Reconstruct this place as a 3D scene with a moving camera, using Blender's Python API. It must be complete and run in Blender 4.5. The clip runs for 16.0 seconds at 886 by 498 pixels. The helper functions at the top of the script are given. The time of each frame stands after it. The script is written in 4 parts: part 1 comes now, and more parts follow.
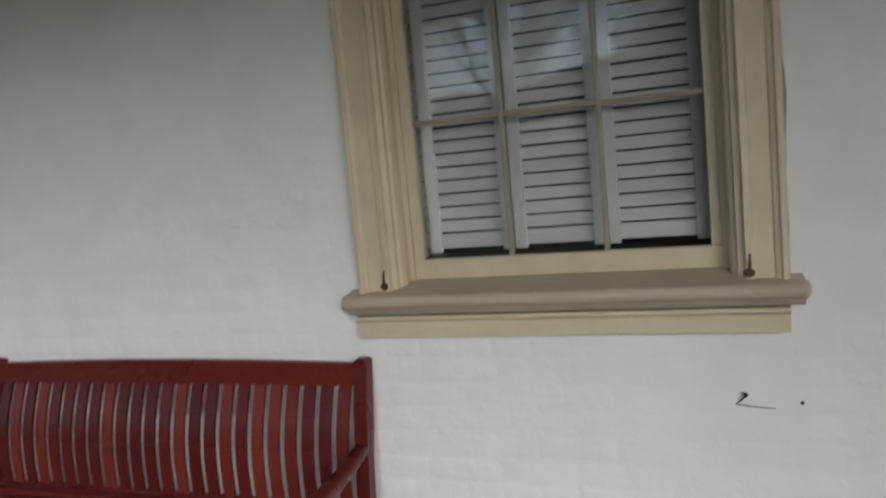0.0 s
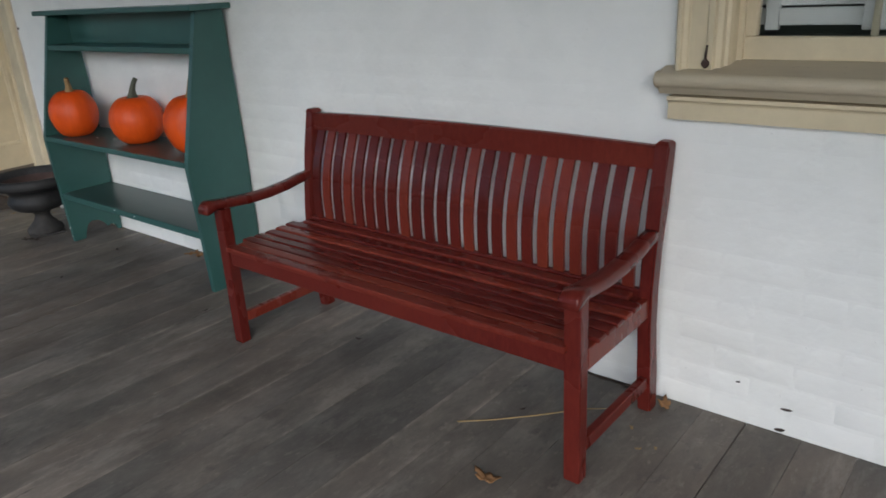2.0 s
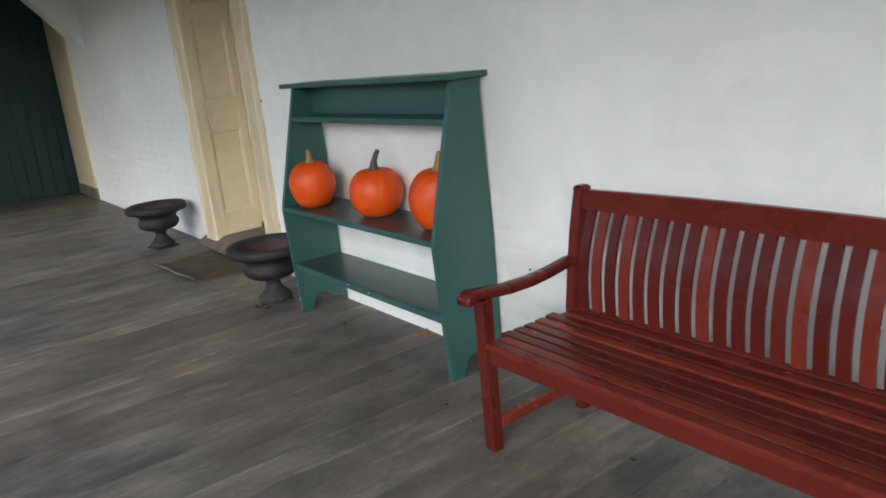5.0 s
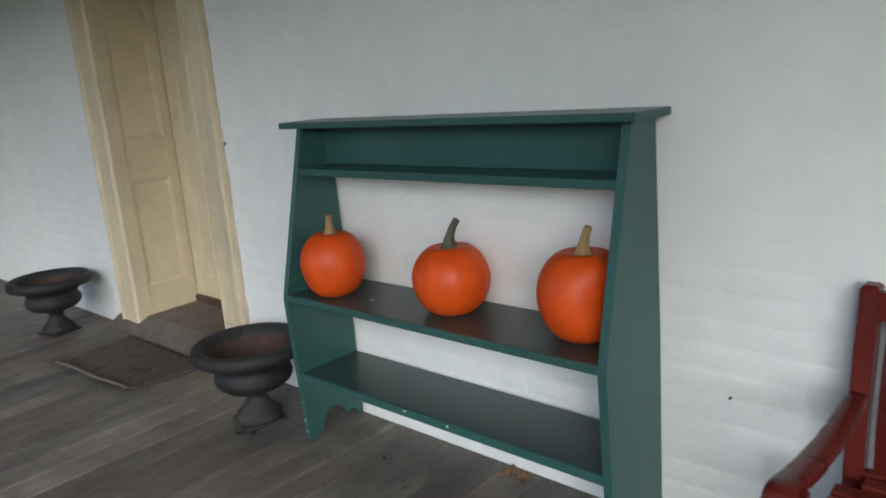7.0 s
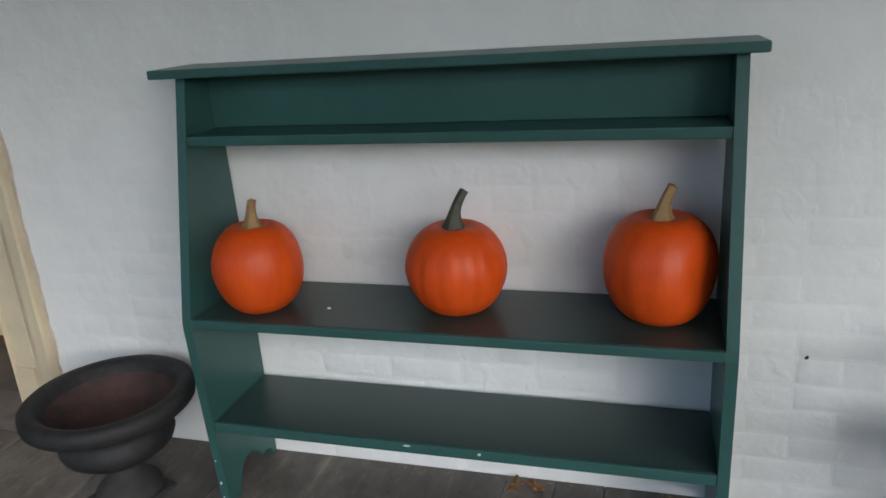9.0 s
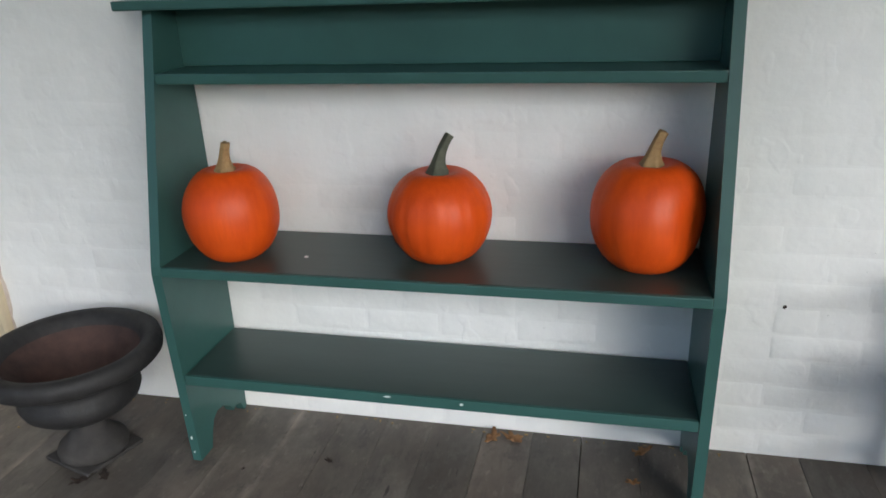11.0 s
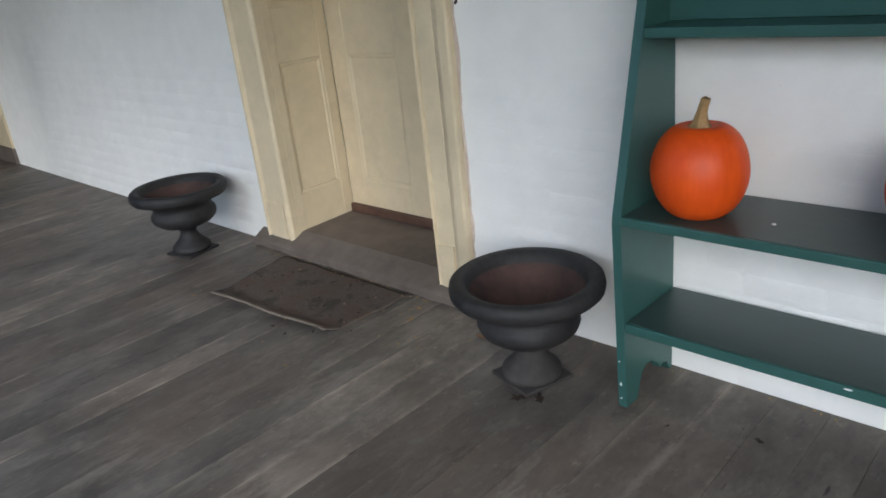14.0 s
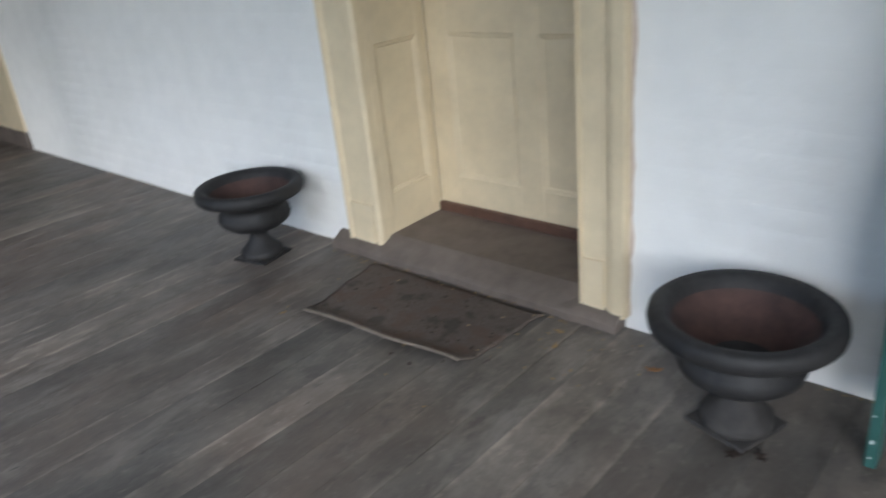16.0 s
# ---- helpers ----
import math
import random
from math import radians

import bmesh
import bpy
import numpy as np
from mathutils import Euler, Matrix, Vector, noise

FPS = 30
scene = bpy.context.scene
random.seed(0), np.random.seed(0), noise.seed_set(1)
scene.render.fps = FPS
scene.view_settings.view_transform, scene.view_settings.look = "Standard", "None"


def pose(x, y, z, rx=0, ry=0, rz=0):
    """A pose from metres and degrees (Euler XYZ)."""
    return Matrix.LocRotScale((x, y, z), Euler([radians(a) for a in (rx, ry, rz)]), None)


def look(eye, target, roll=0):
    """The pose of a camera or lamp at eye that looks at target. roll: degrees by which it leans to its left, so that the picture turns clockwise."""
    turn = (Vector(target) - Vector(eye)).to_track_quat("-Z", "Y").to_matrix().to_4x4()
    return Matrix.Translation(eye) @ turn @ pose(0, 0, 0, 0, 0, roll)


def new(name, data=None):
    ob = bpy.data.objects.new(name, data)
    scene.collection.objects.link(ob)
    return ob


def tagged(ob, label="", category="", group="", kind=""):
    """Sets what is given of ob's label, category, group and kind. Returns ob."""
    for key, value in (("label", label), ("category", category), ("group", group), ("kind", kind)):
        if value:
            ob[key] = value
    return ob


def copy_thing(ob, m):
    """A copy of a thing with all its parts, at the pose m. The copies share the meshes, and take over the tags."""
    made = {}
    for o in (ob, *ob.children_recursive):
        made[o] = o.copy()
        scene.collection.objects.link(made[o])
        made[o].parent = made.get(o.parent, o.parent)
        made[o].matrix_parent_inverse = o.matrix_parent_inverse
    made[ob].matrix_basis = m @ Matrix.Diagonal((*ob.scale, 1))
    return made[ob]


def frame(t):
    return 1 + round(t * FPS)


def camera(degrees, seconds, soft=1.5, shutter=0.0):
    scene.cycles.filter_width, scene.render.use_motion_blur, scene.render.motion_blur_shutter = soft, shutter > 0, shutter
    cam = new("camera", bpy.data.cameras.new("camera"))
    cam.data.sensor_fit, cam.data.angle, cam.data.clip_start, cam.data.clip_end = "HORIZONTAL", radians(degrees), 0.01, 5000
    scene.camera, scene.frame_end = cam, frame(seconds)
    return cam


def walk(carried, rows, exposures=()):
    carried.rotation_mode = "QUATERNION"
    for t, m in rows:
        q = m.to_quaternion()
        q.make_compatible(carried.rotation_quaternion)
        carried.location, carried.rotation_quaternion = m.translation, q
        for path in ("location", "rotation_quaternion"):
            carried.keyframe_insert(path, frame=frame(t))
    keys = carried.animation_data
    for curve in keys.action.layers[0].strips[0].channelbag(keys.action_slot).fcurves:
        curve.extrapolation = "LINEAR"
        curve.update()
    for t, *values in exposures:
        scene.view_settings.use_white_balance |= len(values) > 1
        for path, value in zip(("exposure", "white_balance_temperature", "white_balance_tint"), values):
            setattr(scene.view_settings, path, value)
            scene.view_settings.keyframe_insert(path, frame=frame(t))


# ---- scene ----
cam = camera(62.7, 16.0, soft=1.6, shutter=0.3)
PATH = [
    (0, (0.437, -1.988, 1.39), (-0.228, -0.114, 1.179), -5.3),
    (0.5, (0.422, -1.993, 1.417), (-0.375, -0.235, 0.895), -3.7),
    (1, (0.316, -2.033, 1.324), (-0.402, -0.305, 0.617), -1.0),
    (1.5, (0.293, -2.014, 1.316), (-0.65, -0.411, 0.581), -1.2),
    (2, (0.266, -2.014, 1.314), (-0.942, -0.579, 0.621), -3.3),
    (2.5, (0.254, -1.993, 1.306), (-0.975, -0.57, 0.626), -2.6),
    (3, (0.244, -1.991, 1.309), (-1.038, -0.621, 0.617), -3.6),
    (3.5, (0.227, -1.972, 1.32), (-1.204, -0.724, 0.692), -3.9),
    (4, (0.178, -1.995, 1.336), (-1.369, -0.857, 0.778), -4.8),
    (4.1, (0.177, -1.971, 1.35), (-1.393, -0.846, 0.829), -5.0),
    (4.2, (0.144, -1.971, 1.344), (-1.454, -0.874, 0.845), -5.2),
    (6.3, (-1.139, -1.94, 1.382), (-2.57, -0.656, 0.832), -4.1),
    (6.5, (-1.29, -1.931, 1.401), (-2.721, -0.629, 0.895), -2.2),
    (7, (-1.671, -1.895, 1.39), (-2.997, -0.469, 0.937), -4.5),
    (7.5, (-2.043, -1.873, 1.377), (-3.216, -0.303, 0.977), -3.3),
    (8, (-2.352, -1.915, 1.385), (-3.155, -0.155, 0.876), -3.6),
    (8.5, (-2.644, -1.862, 1.354), (-3.367, -0.071, 0.835), -7.0),
    (8.6, (-2.674, -1.843, 1.363), (-3.342, -0.027, 0.852), -6.9),
    (8.7, (-2.728, -1.869, 1.383), (-3.336, -0.065, 0.769), -5.5),
    (10.8, (-2.852, -1.854, 1.348), (-3.284, -0.016, 0.688), -2.1),
    (11, (-2.862, -1.861, 1.325), (-3.283, -0.045, 0.6), -2.2),
    (11.5, (-2.877, -1.869, 1.339), (-3.258, -0.055, 0.588), -0.9),
    (12, (-2.913, -1.898, 1.337), (-3.549, -0.143, 0.617), -3.1),
    (12.5, (-2.921, -1.891, 1.327), (-3.729, -0.211, 0.602), -3.2),
    (13, (-2.935, -1.899, 1.326), (-3.841, -0.273, 0.595), -3.3),
    (13.5, (-2.97, -1.912, 1.322), (-4.05, -0.396, 0.589), -3.9),
    (14, (-3.016, -1.96, 1.314), (-4.334, -0.649, 0.576), -6.2),
    (14.5, (-3.048, -1.997, 1.303), (-4.362, -0.682, 0.566), -5.3),
    (15, (-3.146, -2.033, 1.309), (-4.277, -0.543, 0.601), -4.4),
    (15.5, (-3.385, -1.97, 1.299), (-4.517, -0.461, 0.635), -6.1),
    (16, (-3.738, -2.022, 1.345), (-5.007, -0.701, 0.537), -5.9),
]
walk(cam, [(t, look(eye, target, roll)) for t, eye, target, roll in PATH], [
    (0.0, 0.79, 6880, 11), (0.5, 0.73, 6650, 11), (1.0, 0.65, 6530, 11), (1.5, 0.71, 6480, 11), (2.0, 0.87, 6540, 8), (2.5, 1.17, 6590, 8),
    (3.0, 1.21, 6560, 8), (3.5, 1.30, 6670, 8), (4.0, 1.32, 6700, 8), (6.5, 1.29, 6600, 6), (7.0, 1.09, 6550, 6), (7.5, 1.05, 6510, 7),
    (8.0, 0.88, 6510, 8), (8.5, 0.88, 6530, 8), (11.0, 1.31, 6730, 8), (12.0, 1.30, 6770, 8), (12.5, 1.24, 6790, 8), (13.5, 1.20, 6560, 8),
    (14.5, 1.23, 6300, 8), (15.0, 1.23, 6260, 8), (15.5, 1.16, 6250, 8), (16.0, 1.37, 6230, 8),
])

# ---- world and light ----
SUN_ELEV, SUN_ROT = radians(27), radians(145)
world = bpy.data.worlds.new("sky")
scene.world = world
world.use_nodes = True
wn = world.node_tree
sky = wn.nodes.new("ShaderNodeTexSky")
sky.sky_type = "NISHITA"
sky.sun_disc = False
sky.sun_elevation, sky.sun_rotation = SUN_ELEV, SUN_ROT
sky.air_density, sky.dust_density, sky.ozone_density = 0.9, 0.75, 2.0
wn.links.new(sky.outputs["Color"], wn.nodes["Background"].inputs["Color"])
wn.nodes["Background"].inputs["Strength"].default_value = 0.15
sun_data = bpy.data.lights.new("sun", "SUN")
sun_data.energy, sun_data.angle, sun_data.color = 2.3, radians(50), (0.965, 0.98, 1.0)
sun = new("sun", sun_data)
sun.matrix_world = look((11, -20, 13.4), (-3, 0, 1))


# ---- materials ----
def material(name, rough=0.6, metal=0.0, spec=0.5):
    m = bpy.data.materials.new(name)
    m.use_nodes = True
    b = m.node_tree.nodes["Principled BSDF"]
    b.inputs["Roughness"].default_value = rough
    b.inputs["Metallic"].default_value = metal
    b.inputs["Specular IOR Level"].default_value = spec
    return m, m.node_tree, b


def node(nt, kind, **values):
    n = nt.nodes.new(kind)
    for k, v in values.items():
        n.inputs[k].default_value = v
    return n


def noise_tex(nt, coord, scale, detail=4.0, rough=0.55, stretch=None):
    if stretch:
        mp = nt.nodes.new("ShaderNodeMapping")
        mp.inputs["Scale"].default_value = stretch
        nt.links.new(coord, mp.inputs["Vector"])
        coord = mp.outputs["Vector"]
    n = node(nt, "ShaderNodeTexNoise", Scale=scale, Detail=detail, Roughness=rough)
    nt.links.new(coord, n.inputs["Vector"])
    return n.outputs["Fac"]


def ramp(nt, fac, stops):
    r = nt.nodes.new("ShaderNodeValToRGB")
    while len(r.color_ramp.elements) < len(stops):
        r.color_ramp.elements.new(0.5)
    for e, (p, c) in zip(r.color_ramp.elements, stops):
        e.position = p
        e.color = (*c, 1.0)
    nt.links.new(fac, r.inputs["Fac"])
    return r.outputs["Color"]


def mix(nt, fac, a, b, blend="MIX"):
    m = nt.nodes.new("ShaderNodeMix")
    m.data_type, m.blend_type = "RGBA", blend
    for sock, v in ((m.inputs[0], fac), (m.inputs[6], a), (m.inputs[7], b)):
        if isinstance(v, (int, float)):
            sock.default_value = v
        elif isinstance(v, tuple):
            sock.default_value = (*v, 1.0)
        else:
            nt.links.new(v, sock)
    return m.outputs[2]


def bump(nt, b, height, strength, distance):
    bp = node(nt, "ShaderNodeBump", Strength=strength, Distance=distance)
    nt.links.new(height, bp.inputs["Height"])
    nt.links.new(bp.outputs["Normal"], b.inputs["Normal"])


def place(nt):
    return nt.nodes.new("ShaderNodeNewGeometry").outputs["Position"]


def local(nt):
    return nt.nodes.new("ShaderNodeTexCoord").outputs["Object"]


def chance(nt):
    return nt.nodes.new("ShaderNodeObjectInfo").outputs["Random"]


def painted(name, colour, worn, rough=0.45, grain=18.0, stretch=None, spots=0.62, bump_by=0.15):
    """Old paint: two scales of tone, with worn specks and brush relief."""
    m, nt, b = material(name, rough)
    p = place(nt)
    broad = noise_tex(nt, p, 2.3, 3.0)
    fine = noise_tex(nt, p, grain, 6.0, 0.65, stretch)
    tone = ramp(nt, broad, [(0.3, tuple(c * 0.86 for c in colour)), (0.7, tuple(min(1, c * 1.1) for c in colour))])
    tone = mix(nt, 0.35, tone, ramp(nt, fine, [(0.3, tuple(c * 0.8 for c in colour)), (0.7, tuple(min(1, c * 1.12) for c in colour))]))
    speck = noise_tex(nt, p, grain * 3.1, 3.0, 0.7)
    mask = ramp(nt, speck, [(spots, (0, 0, 0)), (spots + 0.06, (1, 1, 1))])
    nt.links.new(mix(nt, mask, tone, worn), b.inputs["Base Color"])
    bump(nt, b, fine, bump_by, 0.004)
    return m


def brick_paint():
    m, nt, b = material("whitewashed_brick_paint", 0.62, 0, 0.35)
    p = place(nt)
    broad = noise_tex(nt, p, 1.3, 4.0)
    fine = noise_tex(nt, p, 26.0, 6.0, 0.6)
    lump = noise_tex(nt, p, 7.5, 3.0, 0.5)
    tone = ramp(nt, broad, [(0.3, (0.81, 0.805, 0.785)), (0.7, (0.87, 0.862, 0.84))])
    tone = mix(nt, 0.3, tone, ramp(nt, lump, [(0.35, (0.76, 0.758, 0.745)), (0.65, (0.875, 0.87, 0.85))]))
    grime = ramp(nt, noise_tex(nt, p, 60.0, 2.0, 0.5), [(0.74, (0, 0, 0)), (0.78, (0.5, 0.5, 0.5))])
    tone = mix(nt, grime, tone, (0.55, 0.55, 0.53))
    nt.links.new(tone, b.inputs["Base Color"])
    h = nt.nodes.new("ShaderNodeMath")
    h.operation = "MULTIPLY_ADD"
    nt.links.new(lump, h.inputs[0])
    h.inputs[1].default_value = 2.6
    nt.links.new(fine, h.inputs[2])
    dab = ramp(nt, noise_tex(nt, p, 15.0, 2.0, 0.4, (1.0, 1.0, 0.8)), [(0.6, (0, 0, 0)), (0.66, (1, 1, 1))])
    add = nt.nodes.new("ShaderNodeMath")
    add.operation = "MULTIPLY_ADD"
    nt.links.new(dab, add.inputs[0])
    add.inputs[1].default_value = 0.35
    nt.links.new(h.outputs[0], add.inputs[2])
    bump(nt, b, add.outputs[0], 0.26, 0.009)
    return m


def board_paint():
    """Grey porch boards: worn paint in short patches, bare pale wood at the board edges, fine grain."""
    m, nt, b = material("weathered_porch_board", 0.55, 0, 0.4)
    p = place(nt)
    blotch = noise_tex(nt, p, 1.0, 8.0, 0.72, (6.0, 3.2, 1))
    grain = noise_tex(nt, p, 1.0, 5.0, 0.7, (64, 17, 1))
    broad = noise_tex(nt, p, 1.1, 3.0, 0.5)
    bare = noise_tex(nt, p, 1.0, 9.0, 0.74, (8, 4.4, 1))
    scuff = noise_tex(nt, p, 1.0, 6.0, 0.75, (34, 16, 1))
    dark, mid, pale = (0.068, 0.063, 0.058), (0.112, 0.104, 0.095), (0.195, 0.181, 0.163)
    tone = ramp(nt, blotch, [(0.32, dark), (0.52, mid), (0.74, pale)])
    tone = mix(nt, 0.13, tone, ramp(nt, grain, [(0.3, dark), (0.52, mid), (0.74, pale)]))
    tone = mix(nt, ramp(nt, broad, [(0.42, (0, 0, 0)), (0.62, (0.6, 0.6, 0.6))]), tone, (0.116, 0.09, 0.075))
    tone = mix(nt, ramp(nt, bare, [(0.55, (0, 0, 0)), (0.63, (0.6, 0.6, 0.6))]), tone, (0.18, 0.168, 0.151))
    tone = mix(nt, ramp(nt, bare, [(0.36, (0.75, 0.75, 0.75)), (0.45, (0, 0, 0))]), tone, (0.058, 0.052, 0.048))
    tone = mix(nt, ramp(nt, scuff, [(0.58, (0, 0, 0)), (0.68, (0.5, 0.5, 0.5))]), tone, (0.23, 0.21, 0.185))
    gouge = noise_tex(nt, p, 1.0, 3.0, 0.6, (34, 7, 1))
    tone = mix(nt, ramp(nt, gouge, [(0.25, (0.8, 0.8, 0.8)), (0.3, (0, 0, 0))]), tone, (0.03, 0.027, 0.025))
    # long pale and dark streaks worn along the boards
    streak = noise_tex(nt, p, 1.0, 8.0, 0.74, (10, 2.4, 1))
    where = ramp(nt, noise_tex(nt, p, 1.4, 4.0, 0.6), [(0.38, (0.15, 0.15, 0.15)), (0.56, (1, 1, 1))])
    pale_by = mix(nt, 1.0, ramp(nt, streak, [(0.52, (0, 0, 0)), (0.66, (0.75, 0.75, 0.75))]), where, "MULTIPLY")
    tone = mix(nt, pale_by, tone, (0.2, 0.186, 0.168))
    tone = mix(nt, ramp(nt, streak, [(0.32, (0.5, 0.5, 0.5)), (0.43, (0, 0, 0))]), tone, (0.055, 0.05, 0.046))
    # worn edges of each board
    sep = nt.nodes.new("ShaderNodeSeparateXYZ")
    nt.links.new(local(nt), sep.inputs[0])
    side = nt.nodes.new("ShaderNodeMath")
    side.operation = "ABSOLUTE"
    nt.links.new(sep.outputs[0], side.inputs[0])
    rim = ramp(nt, side.outputs[0], [(0.36, (0, 0, 0)), (0.49, (1, 1, 1))])
    rim = mix(nt, 1.0, rim, ramp(nt, blotch, [(0.44, (0, 0, 0)), (0.6, (0.55, 0.55, 0.55))]), "MULTIPLY")
    rim = mix(nt, 1.0, rim, ramp(nt, chance(nt), [(0.7, (0.06, 0.06, 0.06)), (0.85, (1, 1, 1))]), "MULTIPLY")
    tone = mix(nt, rim, tone, (0.29, 0.265, 0.232))
    # long stretches of each board weathered on their own
    shift = nt.nodes.new("ShaderNodeVectorMath")
    shift.operation = "MULTIPLY_ADD"
    shift.inputs[1].default_value = (2.2, 1.5, 1)
    nt.links.new(p, shift.inputs[0])
    pick = nt.nodes.new("ShaderNodeMath")
    pick.operation = "MULTIPLY"
    pick.inputs[1].default_value = 60.0
    nt.links.new(chance(nt), pick.inputs[0])
    nt.links.new(pick.outputs[0], shift.inputs[2])
    stretch = noise_tex(nt, shift.outputs[0], 1.0, 3.0, 0.5)
    tone = mix(nt, 1.0, tone, ramp(nt, stretch, [(0.32, (0.8, 0.81, 0.82)), (0.5, (1.03, 1.03, 1.03)), (0.68, (1.36, 1.33, 1.29))]), "MULTIPLY")
    own = ramp(nt, chance(nt), [(0.0, (0.88, 0.86, 0.85)), (0.5, (0.97, 0.94, 0.91)), (1.0, (1.12, 1.06, 1.01))])
    nt.links.new(mix(nt, 1.0, tone, own, "MULTIPLY"), b.inputs["Base Color"])
    nt.links.new(ramp(nt, bare, [(0.35, (0.4,) * 3), (0.65, (0.7,) * 3)]), b.inputs["Roughness"])
    bump(nt, b, grain, 0.25, 0.003)
    return m


def bench_wood():
    m, nt, b = material("red_mahogany_stain", 0.3, 0, 0.24)
    p = local(nt)
    grain = noise_tex(nt, p, 1.6, 4.0, 0.5, (1.4, 6, 2.2))
    fine = noise_tex(nt, p, 60.0, 5.0, 0.7, (1, 1, 0.35))
    base = ramp(nt, grain, [(0.3, (0.092, 0.0105, 0.0088)), (0.55, (0.122, 0.0155, 0.0115)), (0.78, (0.158, 0.0235, 0.0145))])
    base = mix(nt, 0.4, base, ramp(nt, fine, [(0.3, (0.066, 0.0078, 0.0068)), (0.7, (0.148, 0.0235, 0.015))]))
    own = ramp(nt, chance(nt), [(0.0, (0.72, 0.7, 0.74)), (0.6, (1.0, 1.0, 1.0)), (1.0, (1.6, 1.95, 1.55))])
    nt.links.new(mix(nt, 1.0, base, own, "MULTIPLY"), b.inputs["Base Color"])
    nt.links.new(ramp(nt, grain, [(0.3, (0.22,) * 3), (0.75, (0.36,) * 3)]), b.inputs["Roughness"])
    bump(nt, b, fine, 0.08, 0.002)
    return m


def pumpkin_skin():
    m, nt, b = material("pumpkin_skin", 0.47, 0, 0.4)
    p = local(nt)
    broad = noise_tex(nt, p, 7.0, 4.0)
    fine = noise_tex(nt, p, 48.0, 5.0, 0.65, (1, 1, 0.1))
    tone = ramp(nt, broad, [(0.3, (0.66, 0.06, 0.004)), (0.7, (0.82, 0.1, 0.007))])
    tone = mix(nt, 0.3, tone, ramp(nt, fine, [(0.3, (0.5, 0.04, 0.003)), (0.72, (0.82, 0.12, 0.012))]))
    nt.links.new(tone, b.inputs["Base Color"])
    bump(nt, b, fine, 0.28, 0.004)
    return m


def simple(name, low, high, rough=0.6, scale=20.0, metal=0.0, bump_by=0.2, spec=0.5):
    m, nt, b = material(name, rough, metal, spec)
    p = local(nt)
    broad = noise_tex(nt, p, scale * 0.2, 3.0)
    fine = noise_tex(nt, p, scale, 6.0, 0.65)
    nt.links.new(mix(nt, 0.5, ramp(nt, broad, [(0.3, low), (0.7, high)]), ramp(nt, fine, [(0.3, low), (0.7, high)])), b.inputs["Base Color"])
    bump(nt, b, fine, bump_by, 0.004)
    return m


def mat_fibre():
    m, nt, b = material("worn_brown_mat", 0.95, 0, 0.1)
    p = place(nt)
    rust = noise_tex(nt, p, 7.0, 4.0, 0.6)
    tuft = noise_tex(nt, p, 90.0, 4.0, 0.7)
    tone = ramp(nt, tuft, [(0.3, (0.092, 0.075, 0.064)), (0.7, (0.128, 0.107, 0.093))])
    tone = mix(nt, ramp(nt, rust, [(0.5, (0, 0, 0)), (0.64, (0.7, 0.7, 0.7))]), tone, (0.108, 0.072, 0.057))
    tone = mix(nt, ramp(nt, rust, [(0.36, (0.7, 0.7, 0.7)), (0.44, (0, 0, 0))]), tone, (0.06, 0.052, 0.046))
    nt.links.new(tone, b.inputs["Base Color"])
    bump(nt, b, tuft, 0.6, 0.006)
    return m


def pane_glass():
    m, nt, b = material("old_window_glass", 0.02)
    b.inputs["Transmission Weight"].default_value = 1.0
    b.inputs["IOR"].default_value = 1.5
    wave = noise_tex(nt, place(nt), 5.0, 2.0, 0.5, (1, 1, 0.5))
    bump(nt, b, wave, 0.05, 0.02)
    return m


WHITE = brick_paint()
BOARD = board_paint()
CREAM = painted("cream_trim_paint", (0.67, 0.56, 0.385), (0.53, 0.46, 0.34), 0.45, 14.0, None, 0.74)
SILL = painted("weathered_sill_paint", (0.5, 0.425, 0.31), (0.36, 0.31, 0.24), 0.55, 16.0, (0.3, 1, 1), 0.66, 0.3)
GREEN = painted("dark_green_paint", (0.031, 0.098, 0.088), (0.16, 0.2, 0.18), 0.38, 16.0, None, 0.745, 0.1)
GREEN_WORN = painted("scuffed_green_shelf_paint", (0.033, 0.059, 0.054), (0.085, 0.09, 0.083), 0.33, 9.0, (0.4, 2, 1), 0.72, 0.12)
MAHOGANY = bench_wood()
PUMPKIN = pumpkin_skin()
STEM_TAN = simple("dry_tan_stem", (0.24, 0.14, 0.06), (0.45, 0.29, 0.13), 0.75, 90.0, 0, 0.5)
STEM_GREEN = simple("grey_green_stem", (0.045, 0.05, 0.032), (0.12, 0.122, 0.085), 0.7, 90.0, 0, 0.5)
SCAR = simple("pumpkin_scar", (0.4, 0.055, 0.008), (0.58, 0.085, 0.012), 0.55, 40.0)
IRON = simple("black_cast_iron", (0.01, 0.01, 0.011), (0.036, 0.034, 0.034), 0.62, 38.0, 0, 0.5, 0.35)
DUSTY = simple("dusty_iron_foot", (0.022, 0.021, 0.021), (0.06, 0.055, 0.052), 0.85, 26.0, 0, 0.5, 0.3)
RUST = simple("rusty_urn_inside", (0.018, 0.011, 0.01), (0.1, 0.052, 0.043), 0.85, 16.0, 0, 0.5)
MAT = mat_fibre()
MAT_EDGE = simple("frayed_mat_edge", (0.12, 0.1, 0.08), (0.25, 0.21, 0.17), 0.95, 60.0, 0, 0.6, 0.1)
STEPWOOD = simple("brown_threshold_wood", (0.088, 0.07, 0.059), (0.19, 0.155, 0.132), 0.65, 12.0, 0, 0.4)
